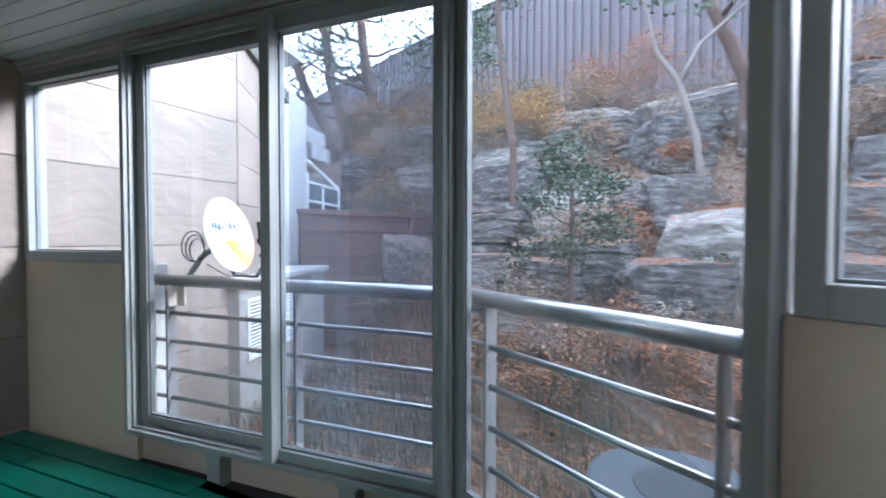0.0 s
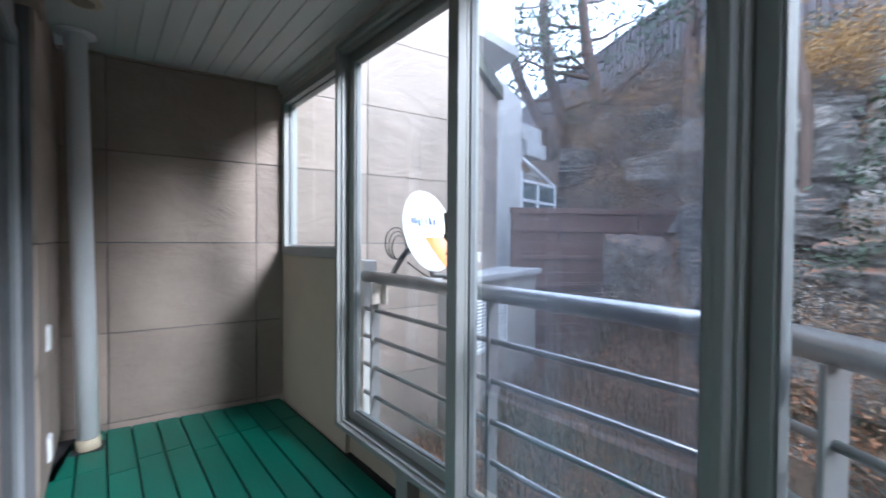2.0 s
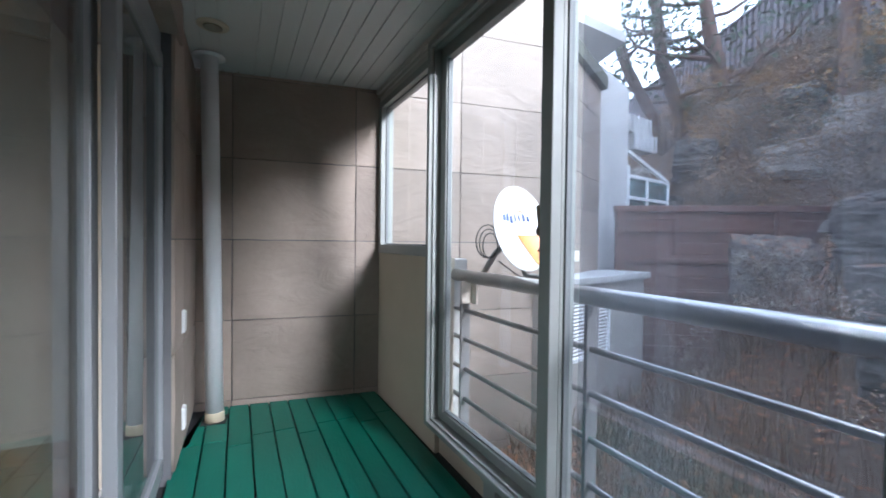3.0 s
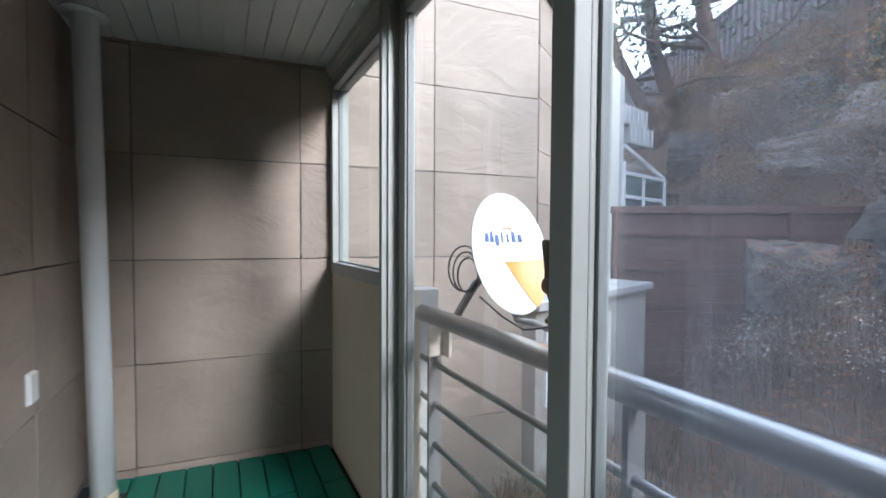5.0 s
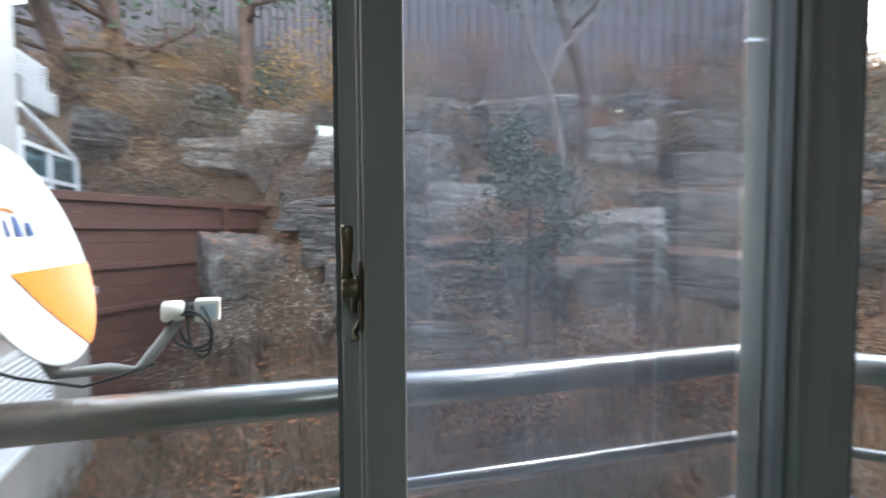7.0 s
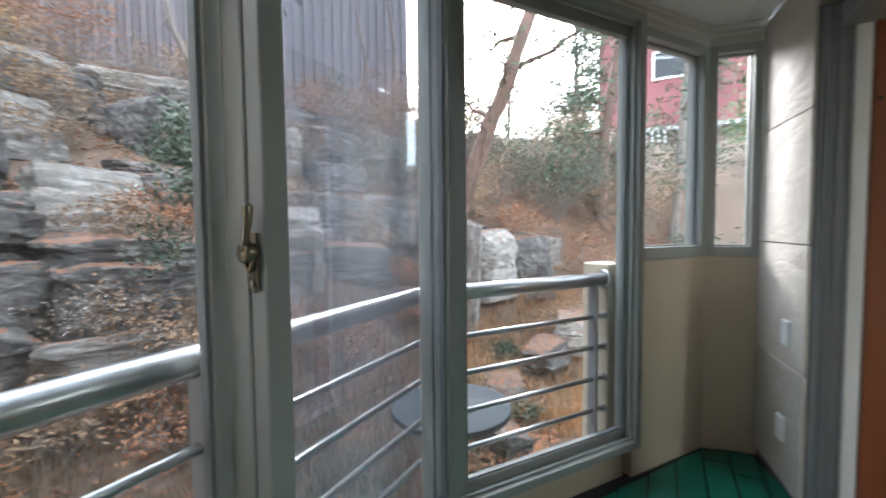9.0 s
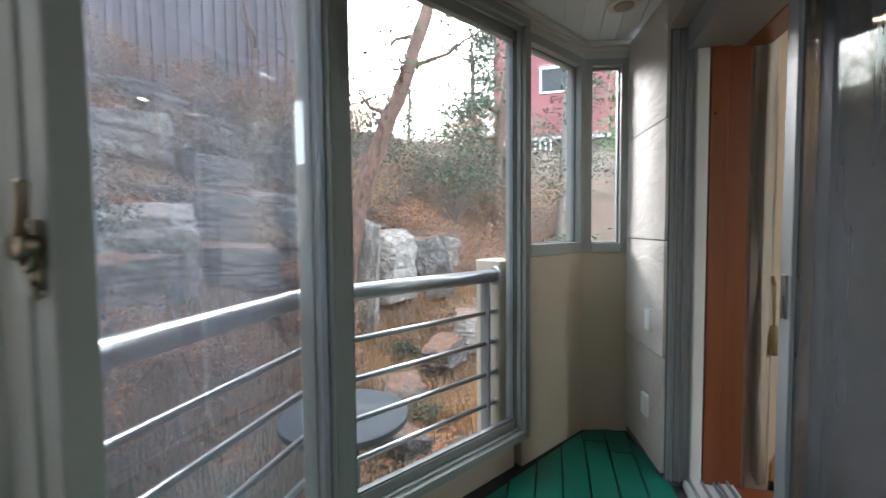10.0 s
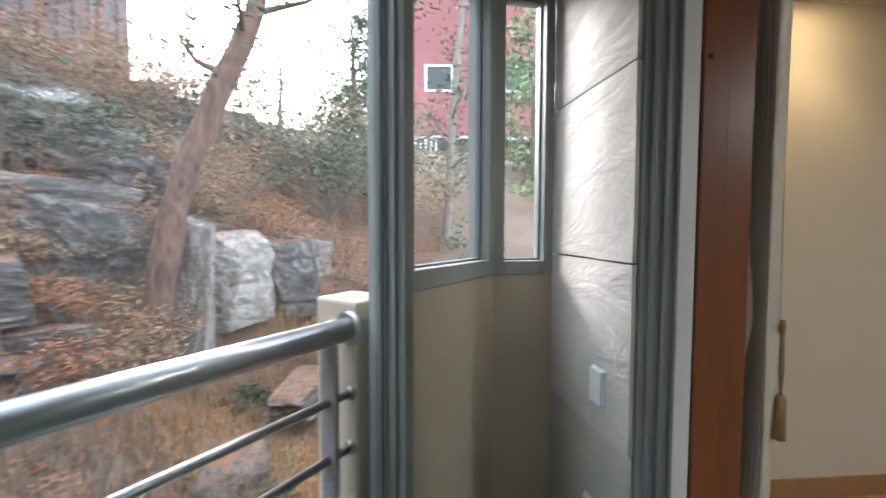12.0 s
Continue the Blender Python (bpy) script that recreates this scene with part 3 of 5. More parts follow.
def hill(x, y):
    dx = x + 0.5
    d = math.hypot(0.62 * dx if dx > 0 else 0.30 * dx, max(y, 0.0))
    d -= 1.5 * max(0.0, min(-2.35 - x, 1.5)) * max(0.0, min(1.0, (9.2 - y) / 2.2))
    d -= 0.50 * max(0.0, min(x - 1.2, 2.2)) * max(0.0, min(1.0, (6.5 - d) / 3))
    z = PROFILE[-1][1]
    for (d0, z0), (d1, z1) in zip(PROFILE, PROFILE[1:]):
        if d < d1:
            z = z0 + (z1 - z0) * max(0.0, (d - d0) / (d1 - d0))
            break
    rough = min(1.0, max(0.0, (d - 2.2) / 2))
    return z + rough * (0.16 * noise.noise((x * 0.9, y * 0.9, 3.0)) + 0.07 * noise.noise((x * 3.1, y * 3.1, 7.0)))


def hillside():
    bm = bmesh.new()
    xs = list(np.arange(-14, 14.01, 0.22))
    xs = [-400, -150, -60, -30, -20] + xs + [18, 24, 34, 60, 150, 400]
    ys = [-400, -120, -40, -12, -6] + list(np.arange(-1.0, 13.01, 0.22)) + [16, 22, 34, 60, 150, 400]
    rows = [[bm.verts.new((x, y, -3.2 if y < 1.3 and -7 < x < 4 and y > -13 else hill(x, y))) for x in xs] for y in ys]
    for a, b in zip(rows, rows[1:]):
        for i in range(len(xs) - 1):
            bm.faces.new((a[i], a[i + 1], b[i + 1], b[i]))
    g = part("ground", bm, M_GROUND, smooth=True)
    tagged(g, "steep hillside covered with brown leaf litter", "ground", kind="structure")


hillside()


def boulder_mesh(seed, rough=0.05):
    """A quarried-looking block: skewed faces, bedding steps and chipped edges."""
    rnd = random.Random(seed)
    bm = bmesh.new()
    bmesh.ops.create_cube(bm, size=1.5)
    bmesh.ops.subdivide_edges(bm, edges=bm.edges, cuts=17, use_grid_fill=True)
    cuts = [(Vector(a).normalized(), rnd.uniform(0.58, 0.74)) for a in ((1, rnd.uniform(-0.35, 0.35), rnd.uniform(-0.2, 0.3)), (-1, rnd.uniform(-0.35, 0.35), rnd.uniform(-0.2, 0.3)), (rnd.uniform(-0.35, 0.35), 1, 0.1), (rnd.uniform(-0.35, 0.35), -1, rnd.uniform(0.0, 0.25)), (rnd.uniform(-0.16, 0.16), rnd.uniform(-0.2, 0.1), 1))]
    for _ in range(7):
        n = Vector((rnd.gauss(0, 1), rnd.gauss(0, 1), rnd.gauss(0.2, 0.7))).normalized()
        cuts.append((n, rnd.uniform(0.72, 0.95)))
    beds = sorted(rnd.uniform(-0.6, 0.6) for _ in range(4))
    for v in bm.verts:
        d = v.co.normalized()
        r = min([v.co.length] + [p / d.dot(n) for n, p in cuts if d.dot(n) > 0.05])
        c = d * r
        k = sum(1 for b in beds if c.z + 0.08 * c.x > b)
        step = 0.035 * math.sin(k * 2.4 + seed)
        groove = max(0.0, 1 - min(abs(c.z + 0.08 * c.x - b) for b in beds) / 0.035) * 0.05
        flat = Vector((c.x, c.y, 0))
        c += flat * (step - groove)
        c += d * (rough * noise.noise((c.x * 2.4 + seed, c.y * 2.4, c.z * 5)) + 0.6 * rough * noise.noise((c.x * 7 + seed, c.y * 7, c.z * 13)) + 0.3 * rough * noise.noise((c.x * 17, c.y * 17 + seed, c.z * 23)))
        v.co = c
    me = bpy.data.meshes.new("boulder")
    bm.to_mesh(me)
    bm.free()
    return me


def rock_mat(name, dark, light):
    m = mat(name, dark, rough=0.9, vary=0.4, scale=1.8, fine=0.5, bscale=12, piece=0.5)
    t = m.node_tree
    b = t.nodes["Principled BSDF"]
    old = b.inputs["Base Color"].links[0].from_socket
    co = t.nodes.new("ShaderNodeTexCoord")
    mp = t.nodes.new("ShaderNodeMapping")
    mp.inputs["Rotation"].default_value, mp.inputs["Scale"].default_value = (0.7, 0.5, 0.3), (1, 1, 2.2)
    t.links.new(co.outputs["Object"], mp.inputs[0])
    n = t.nodes.new("ShaderNodeTexNoise")
    n.inputs["Scale"].default_value, n.inputs["Detail"].default_value, n.inputs["Roughness"].default_value = 3.6, 12, 0.78
    t.links.new(mp.outputs[0], n.inputs["Vector"])
    cr = t.nodes.new("ShaderNodeValToRGB")
    cr.color_ramp.elements[0].position, cr.color_ramp.elements[1].position = 0.48, 0.68
    t.links.new(n.outputs[0], cr.inputs[0])
    mx = t.nodes.new("ShaderNodeMixRGB")
    mx.inputs[2].default_value = (*light, 1)
    t.links.new(cr.outputs[0], mx.inputs[0])
    t.links.new(old, mx.inputs[1])
    # dead leaves caught on the level ledges
    ge = t.nodes.new("ShaderNodeNewGeometry")
    sp = t.nodes.new("ShaderNodeSeparateXYZ")
    t.links.new(ge.outputs["Normal"], sp.inputs[0])
    n3 = t.nodes.new("ShaderNodeTexNoise")
    n3.inputs["Scale"].default_value, n3.inputs["Detail"].default_value = 24.0, 9
    t.links.new(ge.outputs["Position"], n3.inputs["Vector"])
    ad = t.nodes.new("ShaderNodeMath")
    ad.operation = "MULTIPLY_ADD"
    ad.inputs[1].default_value = 1.6
    t.links.new(n3.outputs[0], ad.inputs[0])
    t.links.new(sp.outputs[2], ad.inputs[2])
    lv = t.nodes.new("ShaderNodeMapRange")
    lv.inputs[1].default_value, lv.inputs[2].default_value = 1.66, 1.84
    t.links.new(ad.outputs[0], lv.inputs[0])
    lm = t.nodes.new("ShaderNodeMixRGB")
    lm.inputs[2].default_value = (0.25, 0.105, 0.05, 1)
    t.links.new(lv.outputs[0], lm.inputs[0])
    t.links.new(mx.outputs[0], lm.inputs[1])
    t.links.new(lm.outputs[0], b.inputs["Base Color"])
    bp = t.nodes.new("ShaderNodeBump")
    bp.inputs["Strength"].default_value, bp.inputs["Distance"].default_value = 0.8, 0.09
    t.links.new(n.outputs[0], bp.inputs["Height"])
    t.links.new(bp.outputs[0], b.inputs["Normal"])
    return m


M_ROCK = rock_mat("grey_rock", (0.082, 0.073, 0.066), (0.31, 0.285, 0.26))
M_PALE = rock_mat("pale_rock", (0.20, 0.178, 0.155), (0.52, 0.48, 0.43))
BOULDERS = [boulder_mesh(s) for s in range(8)]
for me in BOULDERS:
    me.materials.append(M_ROCK)
PALES = [boulder_mesh(s + 20) for s in range(4)]
for me in PALES:
    me.materials.append(M_PALE)


def boulder(x, y, z, sx, sy, sz, rz=0, tilt=0, pale=False, pick=0):
    ob = new("boulder", (PALES if pale else BOULDERS)[pick % (4 if pale else 8)])
    ob.matrix_world = pose(x, y, z, tilt, 0, rz) @ Matrix.Diagonal((sx / 2 / 0.8, sy / 2 / 0.8, sz / 2 / 0.72, 1))
    words = "pale grey weathered boulder among dead leaves" if pale else "dark grey angular boulder stacked on the hillside"
    return tagged(ob, words, "boulder", "boulders of the slope")


# the large ones of the rock wall, from west to east
boulder(-2.90, 5.55, 0.55, 0.95, 0.8, 1.45, 35, 10, pick=6)
boulder(-2.15, 5.45, 0.10, 0.8, 0.6, 1.1, -20, -14, pale=True, pick=0)
boulder(-1.7, 6.35, 0.95, 1.5, 0.8, 0.7, 5, 0, pick=1)
boulder(-2.2, 7.0, 1.75, 1.9, 0.8, 0.55, -3, 0, pick=2)
boulder(-0.6, 6.0, 1.25, 1.4, 0.8, 0.55, 4, 0, pick=3)
boulder(-0.35, 5.15, 0.35, 1.6, 0.9, 0.9, -6, 0, pick=4)
boulder(-1.55, 5.3, 0.25, 1.1, 0.8, 0.8, 12, 0, pick=5)
boulder(0.85, 5.35, 0.55, 1.0, 0.8, 0.9, 20, 0, pick=6)
boulder(1.75, 5.55, 0.65, 1.5, 1.0, 1.25, -4, 0, pick=7)
boulder(2.05, 6.25, 1.45, 1.6, 1.0, 0.8, 8, 6, pick=0)
boulder(0.55, 6.3, 1.55, 1.1, 0.7, 0.5, 0, 0, pick=2)
boulder(3.1, 5.4, 0.95, 1.9, 1.1, 1.2, 24, 0, pick=3)
boulder(2.45, 4.85, 0.25, 1.9, 0.8, 0.45, 15, 0, pick=1)
boulder(3.02, 4.20, 0.55, 0.50, 0.42, 1.95, 20, 5, pale=True, pick=1)
boulder(3.75, 4.3, 0.75, 1.0, 0.8, 1.0, 10, 0, pale=True, pick=2)
boulder(4.5, 4.1, 0.70, 0.9, 0.8, 1.0, 50, 0, pick=5)
boulder(5.2, 4.3, 0.8, 1.0, 0.9, 0.9, 80, 0, pale=True, pick=3)
boulder(2.1, 3.1, -0.42, 0.7, 0.5, 0.35, 30, 0, pick=2)
boulder(2.9, 3.0, -0.20, 1.0, 0.5, 0.35, 5, 0, pick=4)
boulder(1.35, 2.75, -0.5, 0.6, 0.4, 0.3, 70, 0, pick=6)
boulder(3.6, 2.9, -0.05, 0.9, 0.6, 0.4, 15, 0, pale=True, pick=2)
# pale ledges under the metal fence
boulder(-0.9, 8.3, 3.25, 1.9, 1.0, 0.6, 4, 0, pale=True, pick=1)
boulder(0.9, 8.7, 3.35, 2.6, 1.1, 0.7, -5, 0, pale=True, pick=2)
boulder(3.0, 8.2, 3.1, 2.2, 1.2, 0.9, 12, 0, pick=3)
boulder(1.6, 7.7, 2.75, 1.3, 0.9, 0.8, 30, 0, pale=True, pick=3)
boulder(0.25, 7.4, 2.35, 1.2, 0.8, 0.7, 5, 0, pick=4)
boulder(-3.2, 8.4, 2.95, 1.6, 1.0, 0.7, 10, 0, pale=True, pick=0)
boulder(-4.6, 8.9, 3.0, 1.4, 1.0, 0.9, 30, 0, pick=6)
boulder(4.8, 7.2, 2.6, 2.4, 1.2, 1.1, 20, 0, pick=7)
boulder(4.3, 5.9, 1.7, 1.8, 1.0, 1.0, 30, 0, pick=0)
rnd = random.Random(6)
for y0, z0, n, size in ((4.75, 0.05, 5, 0.8), (5.3, 0.55, 5, 0.95), (6.0, 1.15, 5, 0.9), (6.8, 1.75, 5, 0.9), (7.6, 2.3, 4, 0.8)):
    for i in range(n):
        x = -2.4 + 6.4 * (i + rnd.uniform(0.1, 0.9)) / n
        y = y0 + rnd.uniform(-0.2, 0.2) + 0.05 * abs(x)
        boulder(x, y, hill(x, y) + 0.12, size * rnd.uniform(0.9, 1.6), size * rnd.uniform(0.7, 1.0), size * rnd.uniform(0.6, 1.0), rnd.uniform(-25, 25), rnd.uniform(-6, 6), pale=rnd.random() < 0.15, pick=i)
rnd = random.Random(12)
for i in range(70):
    x, y = rnd.uniform(-5, 9), rnd.uniform(4.4, 10)
    if x < -2.2 and y < 7.6:
        continue
    s = rnd.uniform(0.25, 0.7)
    boulder(x, y, hill(x, y) + 0.05 * s, s * rnd.uniform(1, 1.8), s, s * rnd.uniform(0.5, 0.9), rnd.uniform(0, 180), rnd.uniform(-8, 8), pale=rnd.random() < 0.25, pick=i)


# ---- small growth ----
def scatter(name, label, material, n, spread, make, seed):
    rnd = random.Random(seed)
    vs, fs = [], []
    for _ in range(n):
        x, y = spread(rnd)
        make(rnd, x, y, hill(x, y), vs, fs)
    me = bpy.data.meshes.new(name)
    me.from_pydata(vs, [], fs)
    me.materials.append(material)
    return tagged(new(name, me), label, "undergrowth", kind="stuff")


def blade(rnd, x, y, z, vs, fs, h=(0.12, 0.5), w=0.006, lean=0.6, count=9, r=0.10):
    for _ in range(count):
        a, l, hh = rnd.uniform(0, 6.283), rnd.uniform(0.1, lean), rnd.uniform(*h)
        bx, by = x + rnd.uniform(-r, r), y + rnd.uniform(-r, r)
        dx, dy = math.cos(a), math.sin(a)
        tx, ty = bx + dx * l * hh, by + dy * l * hh
        mx, my = bx + dx * l * hh * 0.35, by + dy * l * hh * 0.35
        i = len(vs)
        vs += [(bx - dy * w, by + dx * w, z - 0.03), (bx + dy * w, by - dx * w, z - 0.03), (mx - dy * w * 0.8, my + dx * w * 0.8, z + hh * 0.6), (mx + dy * w * 0.8, my - dx * w * 0.8, z + hh * 0.6), (tx, ty, z + hh * (1 - 0.25 * l))]
        fs += [(i, i + 1, i + 3, i + 2), (i + 2, i + 3, i + 4)]


def litter(rnd, x, y, z, vs, fs):
    for _ in range(4):
        px, py = x + rnd.uniform(-0.15, 0.15), y + rnd.uniform(-0.15, 0.15)
        a, s = rnd.uniform(0, 6.283), rnd.uniform(0.016, 0.045)
        dx, dy = math.cos(a) * s, math.sin(a) * s
        pz = hill(px, py) + rnd.uniform(0.0, 0.03)
        i = len(vs)
        vs += [(px - dx, py - dy, pz + rnd.uniform(0, 0.02)), (px + dy * 0.5, py - dx * 0.5, pz + rnd.uniform(0, 0.02)), (px + dx, py + dy, pz + rnd.uniform(0, 0.03)), (px - dy * 0.5, py + dx * 0.5, pz + rnd.uniform(0, 0.02))]
        fs.append((i, i + 1, i + 2, i + 3))


def everywhere(rnd):
    return rnd.uniform(-6, 9), 2.5 + 8 * rnd.random() ** 1.4


def near_strip(rnd):
    return rnd.uniform(-3.8, 4.2), rnd.uniform(2.6, 5.2)


def east_bank(rnd):
    return rnd.uniform(1.8, 5.0), rnd.uniform(2.2, 4.2)


def short_grass(rnd, x, y, z, vs, fs):
    blade(rnd, x, y, z, vs, fs, h=(0.06, 0.24), w=0.004, lean=0.9, count=10, r=0.12)


scatter("leaf_litter", "rust-brown fallen leaves strewn over the slope", M_RUST, 15000, everywhere, litter, 21)
scatter("dry_grass", "tangled straw-coloured dry grass on the slope", M_GRASS, 1500, everywhere, short_grass, 22)


def weeds(rnd, x, y, z, vs, fs):
    blade(rnd, x, y, z, vs, fs, h=(0.12, 0.42), w=0.003, lean=0.9, count=12, r=0.16)


def low_gold(rnd, x, y, z, vs, fs):
    blade(rnd, x, y, z, vs, fs, h=(0.08, 0.32), w=0.003, lean=1.3, count=14, r=0.16)


M_WEED = mat("pale_weeds", (0.17, 0.125, 0.09), rough=0.9, vary=0.4, scale=1.5)
M_GOLD = mat("golden_grass", (0.34, 0.17, 0.06), rough=0.9, vary=0.35, scale=1.5)
scatter("dry_weeds", "tangle of pale brown dry weeds outside the railing", M_WEED, 1500, near_strip, weeds, 23)
scatter("golden_grass", "golden dry grass on the bank below the rocks", M_GOLD, 700, east_bank, low_gold, 24)


def twigs(bm, base, height, rnd, n=40, spread=0.5, r0=0.007, levels=2, droop=0.2):
    """Bare twigs that fork upwards."""
    tips = []
    for _ in range(n):
        a = rnd.uniform(0, 6.283)
        out = rnd.uniform(0.1, 1) * spread
        p = Vector(base) + Vector((rnd.uniform(-0.05, 0.05), rnd.uniform(-0.05, 0.05), 0))
        pts = [p.copy()]
        d = Vector((math.cos(a) * out, math.sin(a) * out, rnd.uniform(0.6, 1.0))).normalized()
        for k in range(4):
            p = p + d * height / 4 * rnd.uniform(0.7, 1.2)
            d = (d + Vector((rnd.gauss(0, 0.25), rnd.gauss(0, 0.25), rnd.gauss(-droop * 0.3, 0.2)))).normalized()
            pts.append(p.copy())
            if levels > 1 and k > 0:
                q = p + Vector((rnd.gauss(0, 0.3), rnd.gauss(0, 0.3), rnd.uniform(0, 0.4))) * height * 0.4
                tube(bm, [p, (p + q) / 2 + Vector((0, 0, 0.02)), q], [r0 * 0.5, r0 * 0.4, r0 * 0.2], 3, False)
                tips.append(q)
        tube(bm, pts, [r0 * (1 - 0.18 * k) for k in range(5)], 4, False)
        tips.append(p)
    return tips


def leaves(tips, rnd, per, spread, size, flat=0.6):
    vs, fs = [], []
    for t in tips:
        for _ in range(per):
            c = t + Vector((rnd.gauss(0, spread), rnd.gauss(0, spread), rnd.gauss(0, spread * 0.7)))
            a = Vector((rnd.gauss(0, 1), rnd.gauss(0, 1), rnd.gauss(0, flat))).normalized() * size * rnd.uniform(0.6, 1.3)
            b = a.orthogonal().normalized() * size * rnd.uniform(0.25, 0.45)
            b.rotate(Matrix.Rotation(rnd.uniform(0, 6.28), 3, a.normalized()))
            i = len(vs)
            vs += [c - a, c + b, c + a, c - b]
            fs.append((i, i + 1, i + 2, i + 3))
    me = bpy.data.meshes.new("foliage")
    me.from_pydata(vs, [], fs)
    return me


def shrub(x, y, height, spread, rnd, wood, leaf=None, per=6, size=0.02, label="bare brown shrub on the slope", n=26):
    t = thing("shrub", label, "shrub", group="shrubs of the slope", at=(x, y, hill(x, y) - 0.03))
    bm = bmesh.new()
    tips = twigs(bm, (0, 0, 0), height, rnd, n, spread)
    part("twigs", bm, wood, t)
    if leaf:
        me = leaves(tips, rnd, per, height * 0.10, size)
        me.materials.append(leaf)
        share("foliage", me, t, Matrix.Identity(4))
    return t


M_YELLOW = mat("yellow_leaves", (0.33, 0.185, 0.055), rough=0.85, vary=0.4, scale=2)
M_TAN = mat("tan_leaves", (0.26, 0.16, 0.09), rough=0.85, vary=0.4, scale=2)
M_GREEN = mat("dark_green_leaves", (0.036, 0.056, 0.026), rough=0.6, vary=0.45, scale=2)
M_WISP = mat("white_seed_heads", (0.62, 0.55, 0.48), rough=0.9, vary=0.2)
rnd = random.Random(31)
for x, y, h, s, lf, sz, words in (
    (-2.4, 7.3, 1.5, 0.7, M_YELLOW, 0.022, "yellow-leaved shrub above the boulders"), (-1.6, 7.5, 1.1, 0.7, M_YELLOW, 0.02, "yellow-leaved shrub above the boulders"),
    (-3.4, 7.6, 1.2, 0.8, M_TAN, 0.02, "tan-leaved shrub on the slope"), (-5.0, 8.2, 1.3, 0.9, M_TAN, 0.02, "tan-leaved shrub on the slope"), (-4.6, 7.4, 1.1, 0.9, M_TAN, 0.02, "tan-leaved shrub beside the fence"),
    (-0.6, 7.4, 1.1, 0.8, M_TAN, 0.02, "tan-leaved shrub on the slope"), (0.5, 6.7, 0.8, 0.5, M_RUST, 0.02, "rust-leaved shrub between the boulders"), (1.5, 7.1, 0.9, 0.7, M_RUST, 0.02, "rust-leaved shrub between the boulders"),
    (-1.0, 6.7, 0.9, 0.8, M_TAN, 0.02, "tan-leaved shrub on the slope"), (2.6, 7.0, 1.0, 0.8, M_TAN, 0.02, "tan-leaved shrub on the slope"), (3.7, 6.6, 1.4, 0.8, M_TAN, 0.022, "tan-leaved shrub on the slope"),
    (4.6, 5.2, 1.2, 0.8, M_TAN, 0.022, "tan-leaved shrub beside the pale boulders"), (5.5, 5.2, 1.6, 0.8, M_GREEN, 0.03, "evergreen shrub beside the boulders"), (6.2, 4.2, 1.6, 0.9, M_GREEN, 0.03, "evergreen shrub beside the boulders"),
    (4.2, 6.9, 1.6, 0.9, M_RUST, 0.025, "rust-leaved shrub high on the slope"), (6.0, 6.5, 2.0, 0.9, M_TAN, 0.028, "tan-leaved shrub high on the slope"), (7.2, 5.6, 2.0, 0.9, M_GREEN, 0.035, "evergreen shrub high on the slope"),
    (8.5, 4.4, 1.8, 0.9, M_TAN, 0.03, "tan-leaved shrub high on the slope"), (7.0, 3.0, 1.4, 0.9, M_TAN, 0.03, "tan-leaved shrub on the bank"), (9.5, 2.6, 1.6, 0.9, M_GREEN, 0.035, "evergreen shrub on the bank"),
    (3.0, 3.6, 0.5, 0.6, M_GREEN, 0.02, "small evergreen shrub at the foot of the rocks"), (1.9, 2.8, 0.35, 0.6, M_GREEN, 0.018, "small evergreen shrub below the railing"), (0.8, 5.0, 0.7, 0.8, M_GREEN, 0.02, "evergreen shrub between the boulders"),
    (-2.6, 4.6, 0.7, 0.6, M_WISP, 0.008, "dry weeds with white seed heads"), (-3.3, 4.9, 0.8, 0.6, M_WISP, 0.008, "dry weeds with white seed heads"), (-1.9, 4.5, 0.6, 0.6, M_WISP, 0.008, "dry weeds with white seed heads"), (0.4, 4.4, 0.9, 0.4, M_WISP, 0.008, "dry weeds with white seed heads"), (-0.9, 4.6, 0.9, 0.4, M_WISP, 0.008, "dry weeds with white seed heads"),
):
    h *= 0.55 if x > -1.2 and x < 3.5 and y < 7.8 else 1
    shrub(x, y, h, s, rnd, M_WEED if lf is M_WISP else M_BARE, lf, {M_WISP: 9, M_YELLOW: 30}.get(lf, 13), sz * (1.3 if lf is M_WISP else 1.2), words, n=15 if lf is M_WISP else 34)
for i in range(44):
    x, y = rnd.uniform(-3, 6), rnd.uniform(4.3, 9)
    shrub(x, y, rnd.uniform(0.4, 1.0), 0.9, rnd, M_WEED if i % 2 else M_BARE, M_WEED, 8, 0.02, n=22, label="bare tangled brown shrub between the boulders")
for i in range(22):
    x, y = rnd.uniform(-1.2, 3.4), rnd.uniform(3.9, 5.6)
    shrub(x, y, rnd.uniform(0.35, 0.7), 0.9, rnd, M_BARE, M_RUST if i % 3 else M_TAN, 14, 0.02, n=24, label="low rust-brown shrub at the foot of the boulders")
for i in range(44):
    x, y = (rnd.uniform(3.2, 10), rnd.uniform(2.6, 8.5)) if i % 3 else (rnd.uniform(-6, 5), rnd.uniform(8.6, 10.5))
    lf, words = ((M_TAN, "tan-leaved shrub on the slope"), (M_RUST, "rust-leaved shrub on the slope"), (M_TAN, "tan-leaved shrub on the slope"), (M_GREEN, "evergreen shrub on the slope"))[i % 4]
    shrub(x, y, rnd.uniform(0.7, 1.4), 0.9, rnd, M_BARE, lf, 15, 0.027, words, n=30)


